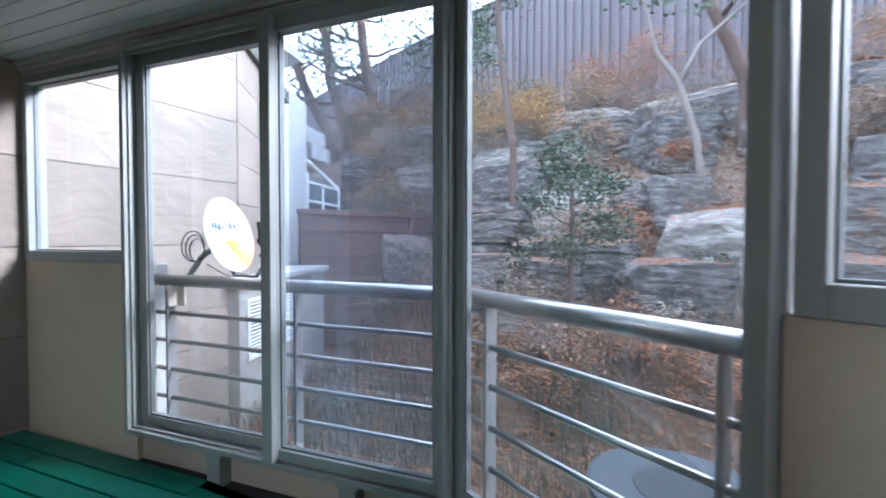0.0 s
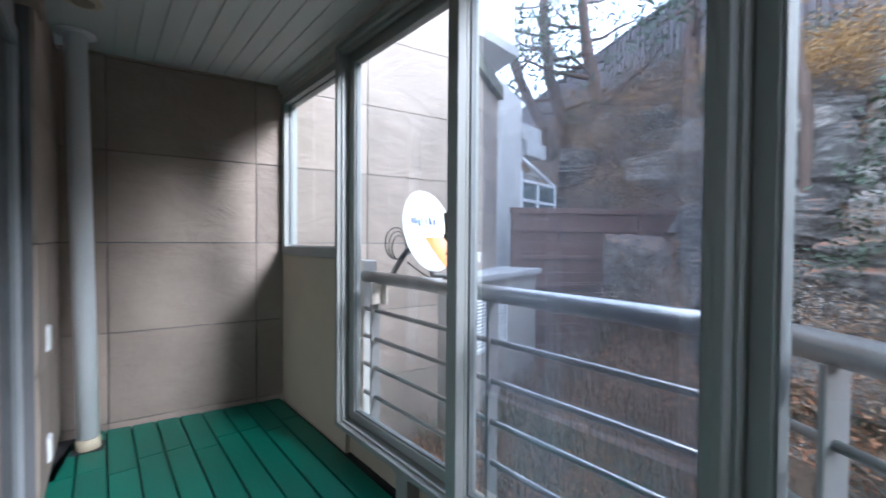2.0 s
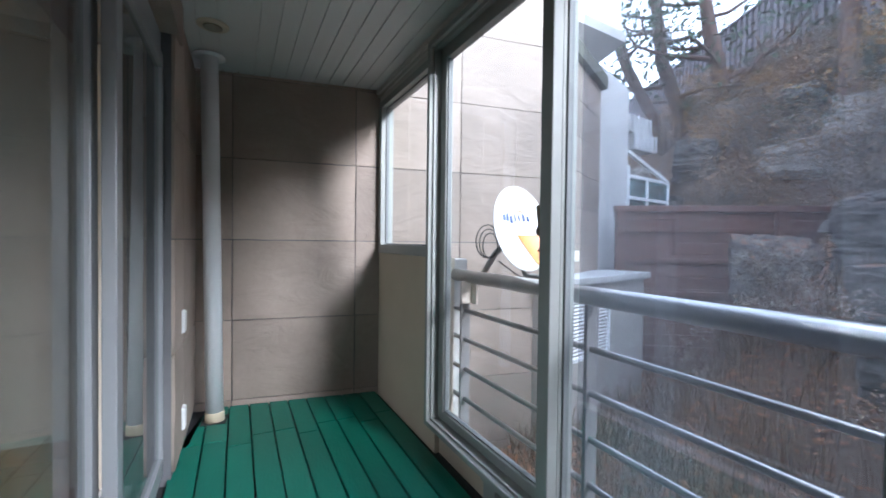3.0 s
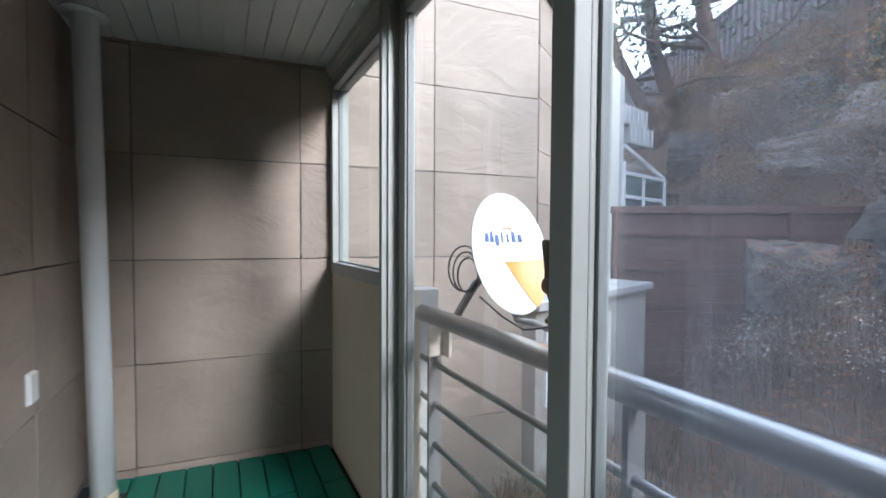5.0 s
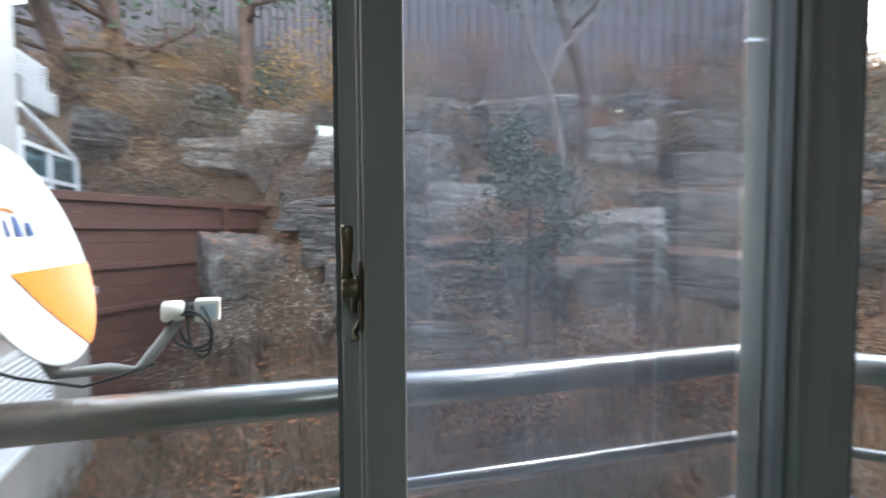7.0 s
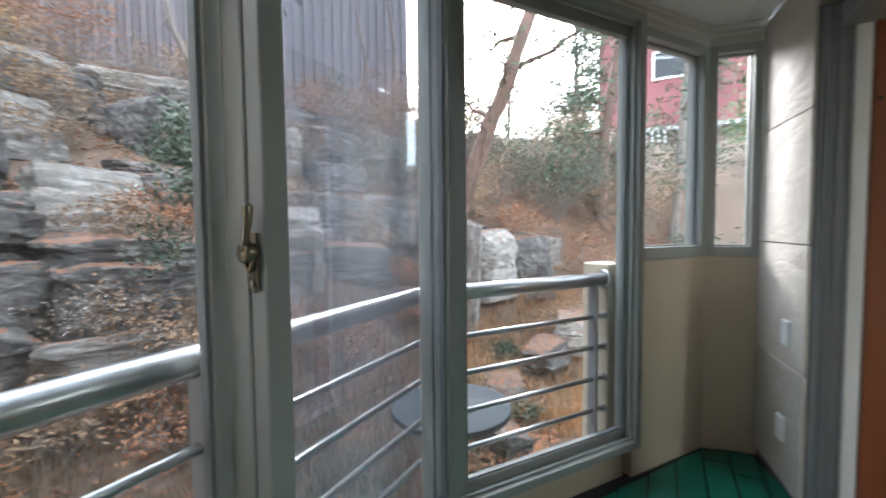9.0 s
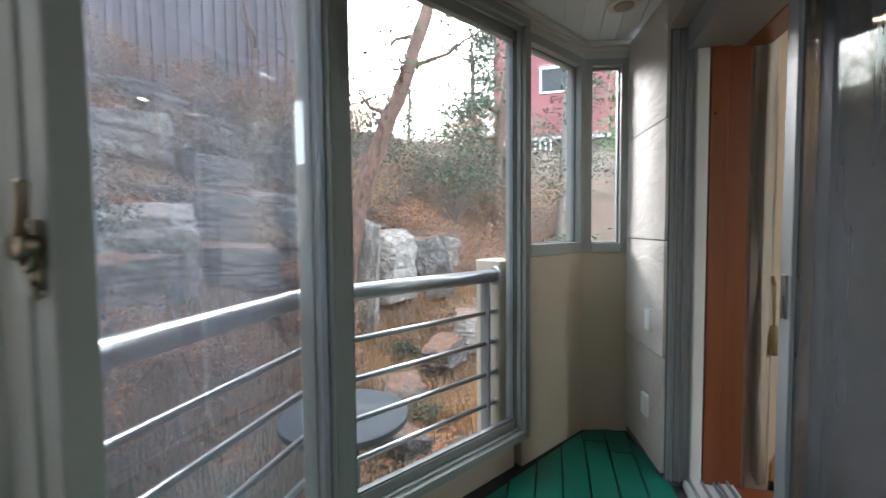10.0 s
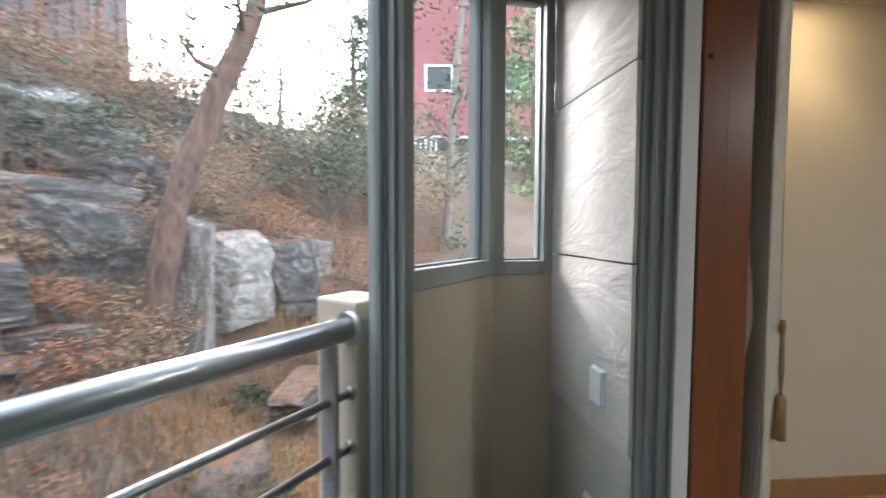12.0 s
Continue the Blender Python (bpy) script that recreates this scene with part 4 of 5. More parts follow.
for i in range(34):
    x, y = rnd.uniform(-8.5, -3.9), rnd.uniform(7.2, 11.5)
    lf, words = ((M_TAN, "tan-leaved shrub above the board fence"), (M_WEED, "bare brown shrub above the board fence"), (M_YELLOW, "yellow-leaved shrub above the board fence"), (M_GREEN, "evergreen shrub above the board fence"), (M_TAN, "tan-leaved shrub above the board fence"))[i % 5]
    shrub(x, y, rnd.uniform(0.6, 1.3), 0.9, rnd, M_BARE, lf, 14, 0.026, words, n=28)
for i in range(14):
    x, y = rnd.uniform(-8, -3.6), rnd.uniform(7.6, 11)
    k = rnd.uniform(0.4, 1.0)
    boulder(x, y, hill(x, y) + 0.1 * k, k * 1.5, k, k * 0.8, rnd.uniform(0, 180), rnd.uniform(-8, 8), pale=i % 3 == 0, pick=i)


# ---- trees ----
def crown_mesh(tips, rnd, material, per=60, spread=0.28, size=0.07):
    me = leaves(tips, rnd, per, spread, size, 0.8)
    for p in me.polygons:
        p.use_smooth = False
    me.materials.append(material)
    return me


def tree(name, label, pts, radii, bark, rnd, limbs=0, limb_len=1.2, limb_from=0.5, leaf=None, per=50, size=0.07, spread=0.28, group="trees on the slope", extra=()):
    pts = [Vector(p) for p in pts]
    base = pts[0].copy()
    base.z = min(hill(base.x, base.y) - 0.1, base.z)
    t = thing(name, label, "tree", group=group, at=base)
    loc = [Vector((0, 0, 0))] + [p - base for p in pts]
    rr = [radii[0] * 1.2] + list(radii)
    # finer, slightly crooked trunk
    fine, fr = [], []
    for i in range(len(loc) - 1):
        for k in range(4):
            f = k / 4
            q = loc[i].lerp(loc[i + 1], f)
            w = rr[i] * 0.09 if i + k else 0
            fine.append(q + Vector((rnd.gauss(0, w), rnd.gauss(0, w), 0)))
            fr.append((rr[i] * (1 - f) + rr[i + 1] * f) * rnd.uniform(0.93, 1.08))
    fine.append(loc[-1])
    fr.append(rr[-1])
    bm = bmesh.new()
    tube(bm, fine, fr, 12)
    part("trunk", bm, bark, t, smooth=True)
    for e_pts, e_r in extra:
        bm = bmesh.new()
        tube(bm, [Vector(p) - base for p in e_pts], e_r, 8)
        part("limb", bm, bark, t, smooth=True)
    tips = []
    total = len(fine)
    for i in range(limbs):
        k = min(total - 1, int(total * (limb_from + (1 - limb_from) * (i + 0.5) / limbs)))
        a = rnd.uniform(0, 6.283)
        p = fine[k].copy()
        d = Vector((math.cos(a), math.sin(a), rnd.uniform(-0.1, 0.5))).normalized()
        ln = limb_len * rnd.uniform(0.5, 1.1) * (1.15 - 0.5 * i / max(limbs, 1))
        lp, lr = [p], [fr[k] * 0.4]
        bm = bmesh.new()
        for j in range(4):
            p = p + d * ln / 4
            d = (d + Vector((rnd.gauss(0, 0.3), rnd.gauss(0, 0.3), rnd.gauss(0.05, 0.2)))).normalized()
            lp.append(p.copy())
            lr.append(fr[k] * 0.4 * (1 - 0.2 * (j + 1)))
            if j:
                for _ in range(2):
                    q = p + Vector((rnd.gauss(0, 0.3), rnd.gauss(0, 0.3), rnd.gauss(0.1, 0.2))) * ln * 0.5
                    tube(bm, [p, (p + q) / 2 + Vector((0, 0, 0.03)), q], [lr[-1] * 0.5, lr[-1] * 0.4, 0.003], 4, False)
                    tips.append(q)
        tips.append(p)
        tube(bm, lp, [max(r, 0.004) for r in lr], 6)
        part("limb", bm, bark, t, smooth=True)
    if leaf and tips:
        share("crown", crown_mesh(tips, rnd, leaf, per, spread, size), t, Matrix.Identity(4))
    return t


M_PINK = mat("red_pine_bark", (0.115, 0.068, 0.05), rough=0.95, vary=0.75, scale=7, fine=0.9, bump=1.0, bscale=26, stretch=(1, 1, 0.4))
rnd = random.Random(77)
tree("pine_tree", "tall leaning red-barked pine beside pale boulders", [(2.65, 4.27, -0.05), (2.71, 4.23, 0.81), (2.77, 4.14, 1.49), (2.89, 3.92, 2.24), (3.01, 3.67, 2.85), (3.14, 3.42, 3.67), (3.3, 3.2, 4.6), (3.4, 3.0, 6.0)], [0.145, 0.12, 0.11, 0.105, 0.10, 0.085, 0.07, 0.05], M_PINK, rnd, 9, 1.0, 0.5, M_NEEDLE, 14, 0.05)
tree("bare_tree", "grey bare tree with a forked trunk among boulders", [(0.76, 6.42, 1.85), (0.70, 6.40, 2.45), (0.50, 6.28, 3.14), (0.26, 6.17, 3.50), (0.13, 6.12, 4.1), (0.05, 6.05, 5.1)], [0.048, 0.043, 0.037, 0.027, 0.02, 0.01], M_BARE, rnd, 5, 0.8, 0.65, extra=[([(0.50, 6.28, 3.13), (0.72, 6.42, 3.62), (1.15, 6.65, 4.05), (1.6, 6.9, 4.7)], [0.036, 0.028, 0.02, 0.008])])
tree("pine_tree", "dark crooked pine trunk in front of the metal fence", [(1.25, 6.95, 2.1), (1.24, 6.95, 3.2), (1.12, 6.85, 3.55), (0.86, 6.75, 4.15), (0.6, 6.7, 5.0), (0.5, 6.6, 6.2)], [0.10, 0.09, 0.085, 0.075, 0.06, 0.04], M_BARK, rnd, 7, 1.2, 0.6, M_NEEDLE, 30, 0.06)
tree("pine_tree", "thin dark pine in front of the metal fence", [(-1.45, 5.9, 1.4), (-1.45, 5.9, 2.45), (-1.54, 5.87, 3.15), (-1.62, 5.85, 3.78), (-1.68, 5.85, 4.57), (-1.7, 5.9, 5.4)], [0.05, 0.05, 0.045, 0.04, 0.035, 0.015], M_BARK, rnd, 7, 0.7, 0.6, M_NEEDLE, 45, 0.04, 0.16)
tree("pine_tree", "red-barked pine in front of the metal fence", [(-6.75, 9.7, 3.0), (-6.77, 9.62, 4.28), (-6.84, 9.5, 5.29), (-6.96, 9.27, 6.55), (-7.0, 9.2, 9.0)], [0.2, 0.18, 0.16, 0.14, 0.08], M_PINK, rnd, 12, 2.4, 0.45, M_NEEDLE, 11, 0.09, 0.4)
tree("pine_tree", "dark leaning pine beside the neighbouring house", [(-7.4, 9.3, 3.0), (-7.45, 9.15, 4.31), (-7.62, 8.78, 5.5), (-7.7, 8.66, 6.83), (-7.7, 8.6, 9.0)], [0.16, 0.15, 0.14, 0.12, 0.07], M_BARK, rnd, 12, 2.4, 0.45, M_NEEDLE, 11, 0.09, 0.4)
tree("pine_tree", "dark leaning pine beside the neighbouring house", [(-7.5, 8.9, 3.0), (-7.61, 8.64, 4.04), (-7.81, 8.14, 4.97), (-7.97, 7.77, 6.03), (-8.2, 7.4, 8.0)], [0.14, 0.13, 0.12, 0.10, 0.06], M_BARK, rnd, 10, 2.0, 0.45, M_NEEDLE, 11, 0.09, 0.4)
tree("pine_tree", "upright red-barked pine in front of the metal fence", [(-4.1, 8.9, 2.8), (-4.16, 8.95, 4.34), (-4.18, 9.0, 5.71), (-4.2, 9.1, 8.0)], [0.15, 0.13, 0.12, 0.06], M_PINK, rnd, 8, 1.6, 0.6, M_NEEDLE, 16, 0.08, 0.35)
tree("pine_tree", "slender pine on the bank", [(7.25, 3.75, 0.6), (7.30, 3.69, 1.13), (7.42, 3.65, 3.27), (7.64, 3.37, 5.66), (7.8, 3.2, 7.5)], [0.13, 0.12, 0.10, 0.08, 0.04], M_PINK, rnd, 9, 1.4, 0.45, M_NEEDLE, 30, 0.07)
tree("pine_tree", "pale slender pine in front of the red building", [(7.7, 2.45, 0.5), (7.76, 2.38, 0.99), (7.85, 2.3, 3.0), (8.04, 2.18, 5.02), (8.2, 2.0, 7.0)], [0.10, 0.09, 0.08, 0.07, 0.04], M_BARE, rnd, 11, 1.2, 0.4, M_NEEDLE, 25, 0.06)
tree("conifer", "dense green conifer high on the slope", [(12.0, 5.9, 4.0), (12.0, 5.9, 5.0), (12.05, 5.9, 6.2), (12.0, 5.9, 7.6)], [0.12, 0.1, 0.08, 0.02], M_BARK, rnd, 26, 1.3, 0.15, M_GREEN, 30, 0.08, 0.22)
M_LIT = mat("light_green_leaves", (0.10, 0.16, 0.05), rough=0.6, vary=0.4, scale=2)
tree("conifer", "light green conifer beside the red building", [(11.5, 0.4, 1.5), (11.5, 0.4, 3.0), (11.5, 0.4, 4.5), (11.5, 0.4, 6.5)], [0.14, 0.12, 0.08, 0.02], M_BARK, rnd, 26, 1.4, 0.3, M_LIT, 30, 0.09, 0.25)
for x, y, h in ((5.2, 8.6, 4.0), (6.2, 8.6, 5.0), (13.5, 9.2, 5.0)):
    z = hill(x, y)
    tree("bare_tree", "slender bare tree against the bright sky", [(x, y, z), (x + 0.1, y, z + h * 0.4), (x - 0.1, y + 0.1, z + h * 0.7), (x, y, z + h)], [0.08, 0.06, 0.035, 0.01], M_BARK, rnd, 8, 0.9, 0.4, M_TAN, 4, 0.02, 0.15)


def sapling():
    """The small yew in the middle of the rock wall."""
    rnd = random.Random(5)
    x, y = -0.31, 4.19
    z = hill(x, y)
    pts = [(x, y, z), (x, y, 0.97), (x + 0.01, y, 1.37), (x, y + 0.02, 1.72), (x, y, 2.0)]
    tree("yew_sapling", "small dark green yew with a thin trunk among the rocks", pts, [0.03, 0.028, 0.024, 0.018, 0.008], M_BARK, rnd, 16, 0.55, 0.45, M_GREEN, 34, 0.025, 0.07)


sapling()


# ---- metal fence on the ridge ----
def ridge_fence():
    line = [(-20.0, 18.0), (-6.9, 13.9), (7.6, 9.5)]
    t = thing("ridge_fence", "tall weathered brown corrugated metal fence on the ridge", "fence")
    for p, q in zip(line, line[1:]):
        m, length = wall_frame(p, q)
        vs, fs = [], []
        step, k, s = 0.13, 0, 0.0
        prof = []
        while s < length:
            prof += [(s, 0.0), (s + step * 0.8, 0.0), (s + step, 0.06), (s + step * 1.8, 0.06)]
            s += step * 2
        for s, n in prof:
            for z in (1.5, 9.0):
                vs.append(m @ Vector((s, n, z)))
        for i in range(len(prof) - 1):
            fs.append((2 * i, 2 * i + 2, 2 * i + 3, 2 * i + 1))
        me = bpy.data.meshes.new("metal_sheet")
        me.from_pydata(vs, [], fs)
        me.materials.append(M_CORR)
        ob = share("metal_sheet", me, t, Matrix.Identity(4))
        so = ob.modifiers.new("thick", "SOLIDIFY")
        so.thickness = 0.01
        part("cap_rail", boxes((0, length, -0.03, 0.09, 9.0, 9.06), m=m), M_CORR, t)


ridge_fence()


# ---- brown board fence beside the house ----
def board_fence():
    p, q = (-4.38, 4.80), (-3.05, 7.75)
    m, length = wall_frame(p, q)
    t = thing("board_fence", "brown painted horizontal board fence with rails", "fence")
    z = -0.4
    while z < 1.60:
        part("board", boxes((0.02, length, -0.012, 0.012, z, z + 0.145), bevel=0.003, m=m), M_FENCE, t)
        z += 0.148
    for zz in (0.55, 0.97, 1.36):
        part("rail", boxes((0.02, length, -0.05, -0.0125, zz, zz + 0.055), bevel=0.004, m=m), M_FENCE, t)
    part("cap", boxes((-0.02, length, -0.06, 0.03, 1.62, 1.70), bevel=0.006, m=m), M_FENCE, t)
    for s in (0.0, 1.9, length - 0.04):
        part("post", boxes((s, s + 0.09, -0.07, 0.03, -0.5, 1.66), bevel=0.006, m=m), M_FENCE, t)


board_fence()


# ---- neighbouring parts of the house ----
def neighbour():
    h = thing("neighbour_house", "pale rendered house wing with an overhanging upper storey", "house")
    part("wall", prism([(-9.5, 3.9), (-4.50, 4.62), (-5.10, 5.62), (-9.5, 6.4)], -0.6, 3.55), M_RENDER, h)
    part("upper_storey", prism([(-9.5, 2.5), (-4.75, 3.4), (-5.4, 5.7), (-9.5, 6.2)], 4.55, 8.5), M_WHITE, h)
    part("soffit", prism([(-9.5, 2.5), (-4.70, 3.35), (-5.35, 5.75), (-9.5, 6.25)], 4.40, 4.549), M_CONC, h)
    part("parapet_cap", prism([(-3.30, 3.05), (-3.22, 3.10), (-4.40, 4.66), (-4.62, 4.60)], 3.205, 3.36), M_MOSS, h, "dark mossy parapet cap")
    g = thing("glass_lean_to", "small lean-to greenhouse with white metal frame", "greenhouse")
    m, _ = wall_frame((-5.10, 5.62), (-5.75, 7.45))
    L = 1.3
    bars = [((0.0, 0, 2.25), (L, 0, 2.25)), ((0.0, 0, 1.92), (L, 0, 1.92)), ((L, 0, 2.25), (L, 0, -0.2)), ((0.0, 0, 2.4), (0.0, 0, -0.2)), ((L * 0.45, 0, 2.25), (L * 0.45, 0, -0.2)), ((0.0, 0, 2.62), (L, 0.0, 2.27)), ((0.0, 0.9, 2.75), (L, 0.9, 2.3)), ((0.0, 0.9, 2.75), (0.0, 0, 2.62)), ((L, 0, 2.25), (L, 0.9, 2.3))]
    for a, b in bars:
        bm = bmesh.new()
        tube(bm, [m @ Vector(a), m @ Vector(b)], 0.035, 4)
        part("bar", bm, M_WHITE, g)
    pane("pane", boxes((0.03, L - 0.03, -0.004, 0.004, 0.0, 2.22), m=m), M_BLUEGLASS, g)
    part("back_wall", boxes((0.0, L, 0.9, 1.0, -0.3, 2.6), m=m), M_CONC, g)
    # outdoor units on a bracket at the house wall
    for i, z in enumerate((2.74, 3.02)):
        a = thing("outdoor_unit_cage", "white metal cage of an outdoor air conditioner on the wall", "air conditioner", group="outdoor units", at=pose(-5.42 + 0.0, 6.25 - 0.12 * i, z, 0, 0, 108))
        part("body", boxes((-0.30, 0.30, 0.02, 0.24, 0.0, 0.26), bevel=0.01), M_CONC, a)
        for k in range(7):
            part("slat", boxes((-0.32, 0.32, -0.012, 0.0, 0.01 + k * 0.038, 0.022 + k * 0.038)), M_WHITE, a)
        for k in range(6):
            x = -0.32 + 0.128 * k
            part("bar", boxes((x - 0.006, x + 0.006, -0.025, -0.0125, 0.0, 0.27)), M_WHITE, a)
    # low service box with a louvre
    b = thing("service_box", "low rendered service box with a white louvre and stone cap", "service box")
    m, length = wall_frame((-3.12, 3.0), (-3.90, 4.85))
    part("body", boxes((0.0, length, 0.02, 0.5, -0.7, 0.80), bevel=0.006, m=m), M_BOX, b)
    part("cap", boxes((-0.04, length + 0.05, -0.04, 0.55, 0.80, 0.87), bevel=0.008, m=m), M_CONC, b)
    part("louvre_frame", frame_bars(0.1, 1.15, 0.05, 0.66, -0.01, 0.02, 0.035, m, 0.003), M_WHITE, b)
    for k in range(15):
        z = 0.095 + k * 0.036
        bm = boxes((0.135, 1.115, -0.008, 0.012, -0.003, 0.003), m=pose(0, 0, 0, 35, 0, 0))
        bmesh.ops.transform(bm, matrix=m @ Matrix.Translation((0, 0.0, z)), verts=bm.verts)
        part("slat", bm, M_WHITE, b)


M_RENDER = mat("pale_render", (0.56, 0.55, 0.53), rough=0.85, vary=0.1, scale=2, bump=0.2, bscale=70)
M_BOX = mat("stained_render", (0.36, 0.33, 0.30), rough=0.9, vary=0.3, scale=2.5, fine=0.4, bump=0.25, bscale=50)
M_MOSS = mat("mossy_stone", (0.10, 0.10, 0.075), rough=0.95, vary=0.5, scale=4, bump=0.6, bscale=20)
M_BLUEGLASS = glass_mat("greenhouse_glass", 0.25, tint=(0.6, 0.75, 0.78), dust_color=(0.25, 0.34, 0.38))
neighbour()


def red_building():
    h = thing("red_building", "dark red rendered building with a brick base and balcony", "house")
    m = pose(20.0, 3.2, 0, 0, 0, 100)
    part("wall", boxes((-4.2, 4.2, -6.0, 0.0, 5.8, 13.0), m=m), M_RED, h)
    part("brick_base", boxes((-4.1, 4.1, -6.0, -0.1, 1.0, 5.8), m=m), M_BRICK, h)
    part("ledge", boxes((-4.3, 4.3, -6.0, 0.35, 5.62, 5.80), bevel=0.02, m=m), M_CONC, h)
    # panes and opening are dark sheets; the unlit inside is put into their colour
    for s in (-2.6, 1.2):
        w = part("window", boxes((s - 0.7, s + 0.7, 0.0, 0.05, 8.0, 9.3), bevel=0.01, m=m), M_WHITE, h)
        part("pane", boxes((s - 0.6, s + 0.6, 0.051, 0.06, 8.1, 9.2), m=m), M_SLATE_SHADE, w)
    part("opening_shade", boxes((-1.2, 0.4, -0.1, -0.05, 2.0, 4.9), m=m), M_SLATE_SHADE, h)
    b = thing("balustrade", "white balustrade of the red building", "balustrade")
    part("handrail", boxes((1.2, 4.2, 0.45, 0.6, 5.60, 5.74), bevel=0.01, m=m), M_CONC, b)
    for k in range(12):
        s = 1.3 + k * 0.25
        part("baluster", boxes((s, s + 0.09, 0.48, 0.57, 4.85, 5.60), bevel=0.01, m=m), M_WHITE, b)
    part("foot", boxes((1.2, 4.2, -0.1, 0.65, 4.70, 4.85), bevel=0.01, m=m), M_CONC, b)


red_building()


def stone_table():
    t = thing("garden_table", "round dark stone garden table with an inlaid ring", "table", at=(0.50, 2.62, -0.56))
    bm = bmesh.new()
    tube(bm, [(0, 0, 0.66), (0, 0, 0.665), (0, 0, 0.70), (0, 0, 0.705)], [0.37, 0.385, 0.385, 0.37], 48)
    part("top", bm, M_SLATE_SHADE, t)
    bm = bmesh.new()
    tube(bm, [(0, 0, 0.705), (0, 0, 0.709)], [0.185, 0.18], 40)
    part("inlay", bm, M_RUBBER_SHADE, t, "darker inlaid disc")
    bm = bmesh.new()
    tube(bm, [(0, 0, 0.0), (0, 0, 0.06), (0, 0, 0.12), (0, 0, 0.6), (0, 0, 0.66)], [0.2, 0.2, 0.09, 0.08, 0.16], 24)
    part("pedestal", bm, M_SLATE_SHADE, t, smooth=True)


stone_table()

# ---- satellite dish on the railing ----
def dish():
    c = Vector((-2.09, 2.13, 1.25))
    top, right = Vector((-0.125, -0.03, 0.485)).normalized(), Vector((-0.08, 0.39, -0.08)).normalized()
    nrm = right.cross(top).normalized()
    if nrm.x < 0:
        nrm = -nrm
    right = top.cross(nrm).normalized()
    m = Matrix((right, top, nrm)).transposed().to_4x4()
    m.translation = c
    t = thing("satellite_dish", "white satellite dish with an orange corner and blue marks", "satellite dish", at=m)
    a, b = 0.19, 0.236

    def shell(name, material, test, lift, parent):
        bm = bmesh.new()
        rings, seg = 14, 64
        grid = []
        for i in range(rings + 1):
            r = i / rings
            grid.append([bm.verts.new((a * r * math.cos(2 * math.pi * k / seg), b * r * math.sin(2 * math.pi * k / seg), 0.045 * r * r + lift)) for k in range(seg)])
        for i in range(rings):
            for k in range(seg):
                q = (grid[i][k], grid[i + 1][k], grid[i + 1][(k + 1) % seg], grid[i][(k + 1) % seg])
                cx = sum(v.co.x for v in q) / 4
                cy = sum(v.co.y for v in q) / 4
                if test(cx, cy):
                    try:
                        bm.faces.new(q if i else q[1:])
                    except ValueError:
                        pass
        bmesh.ops.delete(bm, geom=[v for v in bm.verts if not v.link_faces], context="VERTS")
        bmesh.ops.recalc_face_normals(bm, faces=bm.faces)
        ob = part(name, bm, material, parent, smooth=True)
        return ob

    body = shell("reflector", M_WHITE, lambda x, y: True, 0.0, t)
    so = body.modifiers.new("thick", "SOLIDIFY")
    so.thickness, so.offset = 0.004, 0
    # orange field: bounded by a flat top and a slanting side
    bm = bmesh.new()
    n = 26
    rows = []
    for i in range(n + 1):
        y = -0.028 - i / n * (b * 0.985 - 0.028)
        x0 = -0.012 + 0.095 * (i / n) ** 0.8
        x1 = a * 0.995 * math.sqrt(max(0.0, 1 - (y / b) ** 2))
        rows.append([bm.verts.new((x, y, 0.045 * ((x / a) ** 2 + (y / b) ** 2) + 0.006)) for x in [min(x0, x1) + (x1 - min(x0, x1)) * k / 8 for k in range(9)]])
    for p, q in zip(rows, rows[1:]):
        for k in range(8):
            bm.faces.new((p[k], q[k], q[k + 1], p[k + 1]))
    bmesh.ops.remove_doubles(bm, verts=bm.verts, dist=1e-4)
    part("orange_field", bm, M_ORANGE, t, smooth=True)
    # blue mark: a row of plain upright bars
    for k, (w, h0, h1) in enumerate(((0.018, 0, 0.034), (0.016, 0, 0.046), (0.018, -0.012, 0.03), (0.008, 0, 0.046), (0.008, 0, 0.036), (0.016, 0, 0.046), (0.018, 0, 0.03))):
        x = -0.092 + 0.029 * k
        z = 0.045 * ((x / a) ** 2 + (0.06 / b) ** 2) + 0.004
        bm = bmesh.new()
        box(bm, x - w / 2, x + w / 2, 0.048 + h0, 0.048 + h1, z, z + 0.002)
        part("mark", bm, M_BLUE, t)
    bm = bmesh.new()
    tube(bm, [(0.0, 0.100, 0.015), (0.015, 0.105, 0.016), (0.03, 0.105, 0.017), (0.045, 0.098, 0.018)], 0.003, 6)
    part("swoosh", bm, M_ORANGE, t)
    inv = m.inverted()

    def bar(name, pts, r, material, sides=8, smooth=True):
        bm = bmesh.new()
        tube(bm, [inv @ Vector(p) for p in pts], r, sides)
        return part(name, bm, material, t, smooth=smooth)

    low = m @ Vector((0, -b + 0.01, 0.03))
    bar("arm", [m @ Vector((0, -0.10, -0.02)), m @ Vector((0, -b - 0.015, 0.01)), low + Vector((0.08, 0.015, -0.025)), (-1.88, 2.19, 1.00), (-1.815, 2.228, 1.10)], 0.013, M_ARM)
    lnb = Vector((-1.80, 2.232, 1.125))
    d = Vector((-0.92, -0.38, 0.03)).normalized()
    bar("feed_horn", [lnb, lnb + d * 0.008, lnb + d * 0.038, lnb + d * 0.045], [0.018, 0.024, 0.024, 0.020], M_IVORY, 20)
    bar("clamp", [lnb - d * 0.022, lnb], 0.019, M_RUBBER_SHADE, 16)
    q = d.to_track_quat("X", "Z").to_matrix().to_4x4()
    bm = boxes((-0.072, -0.02, -0.022, 0.022, -0.026, 0.026), bevel=0.005)
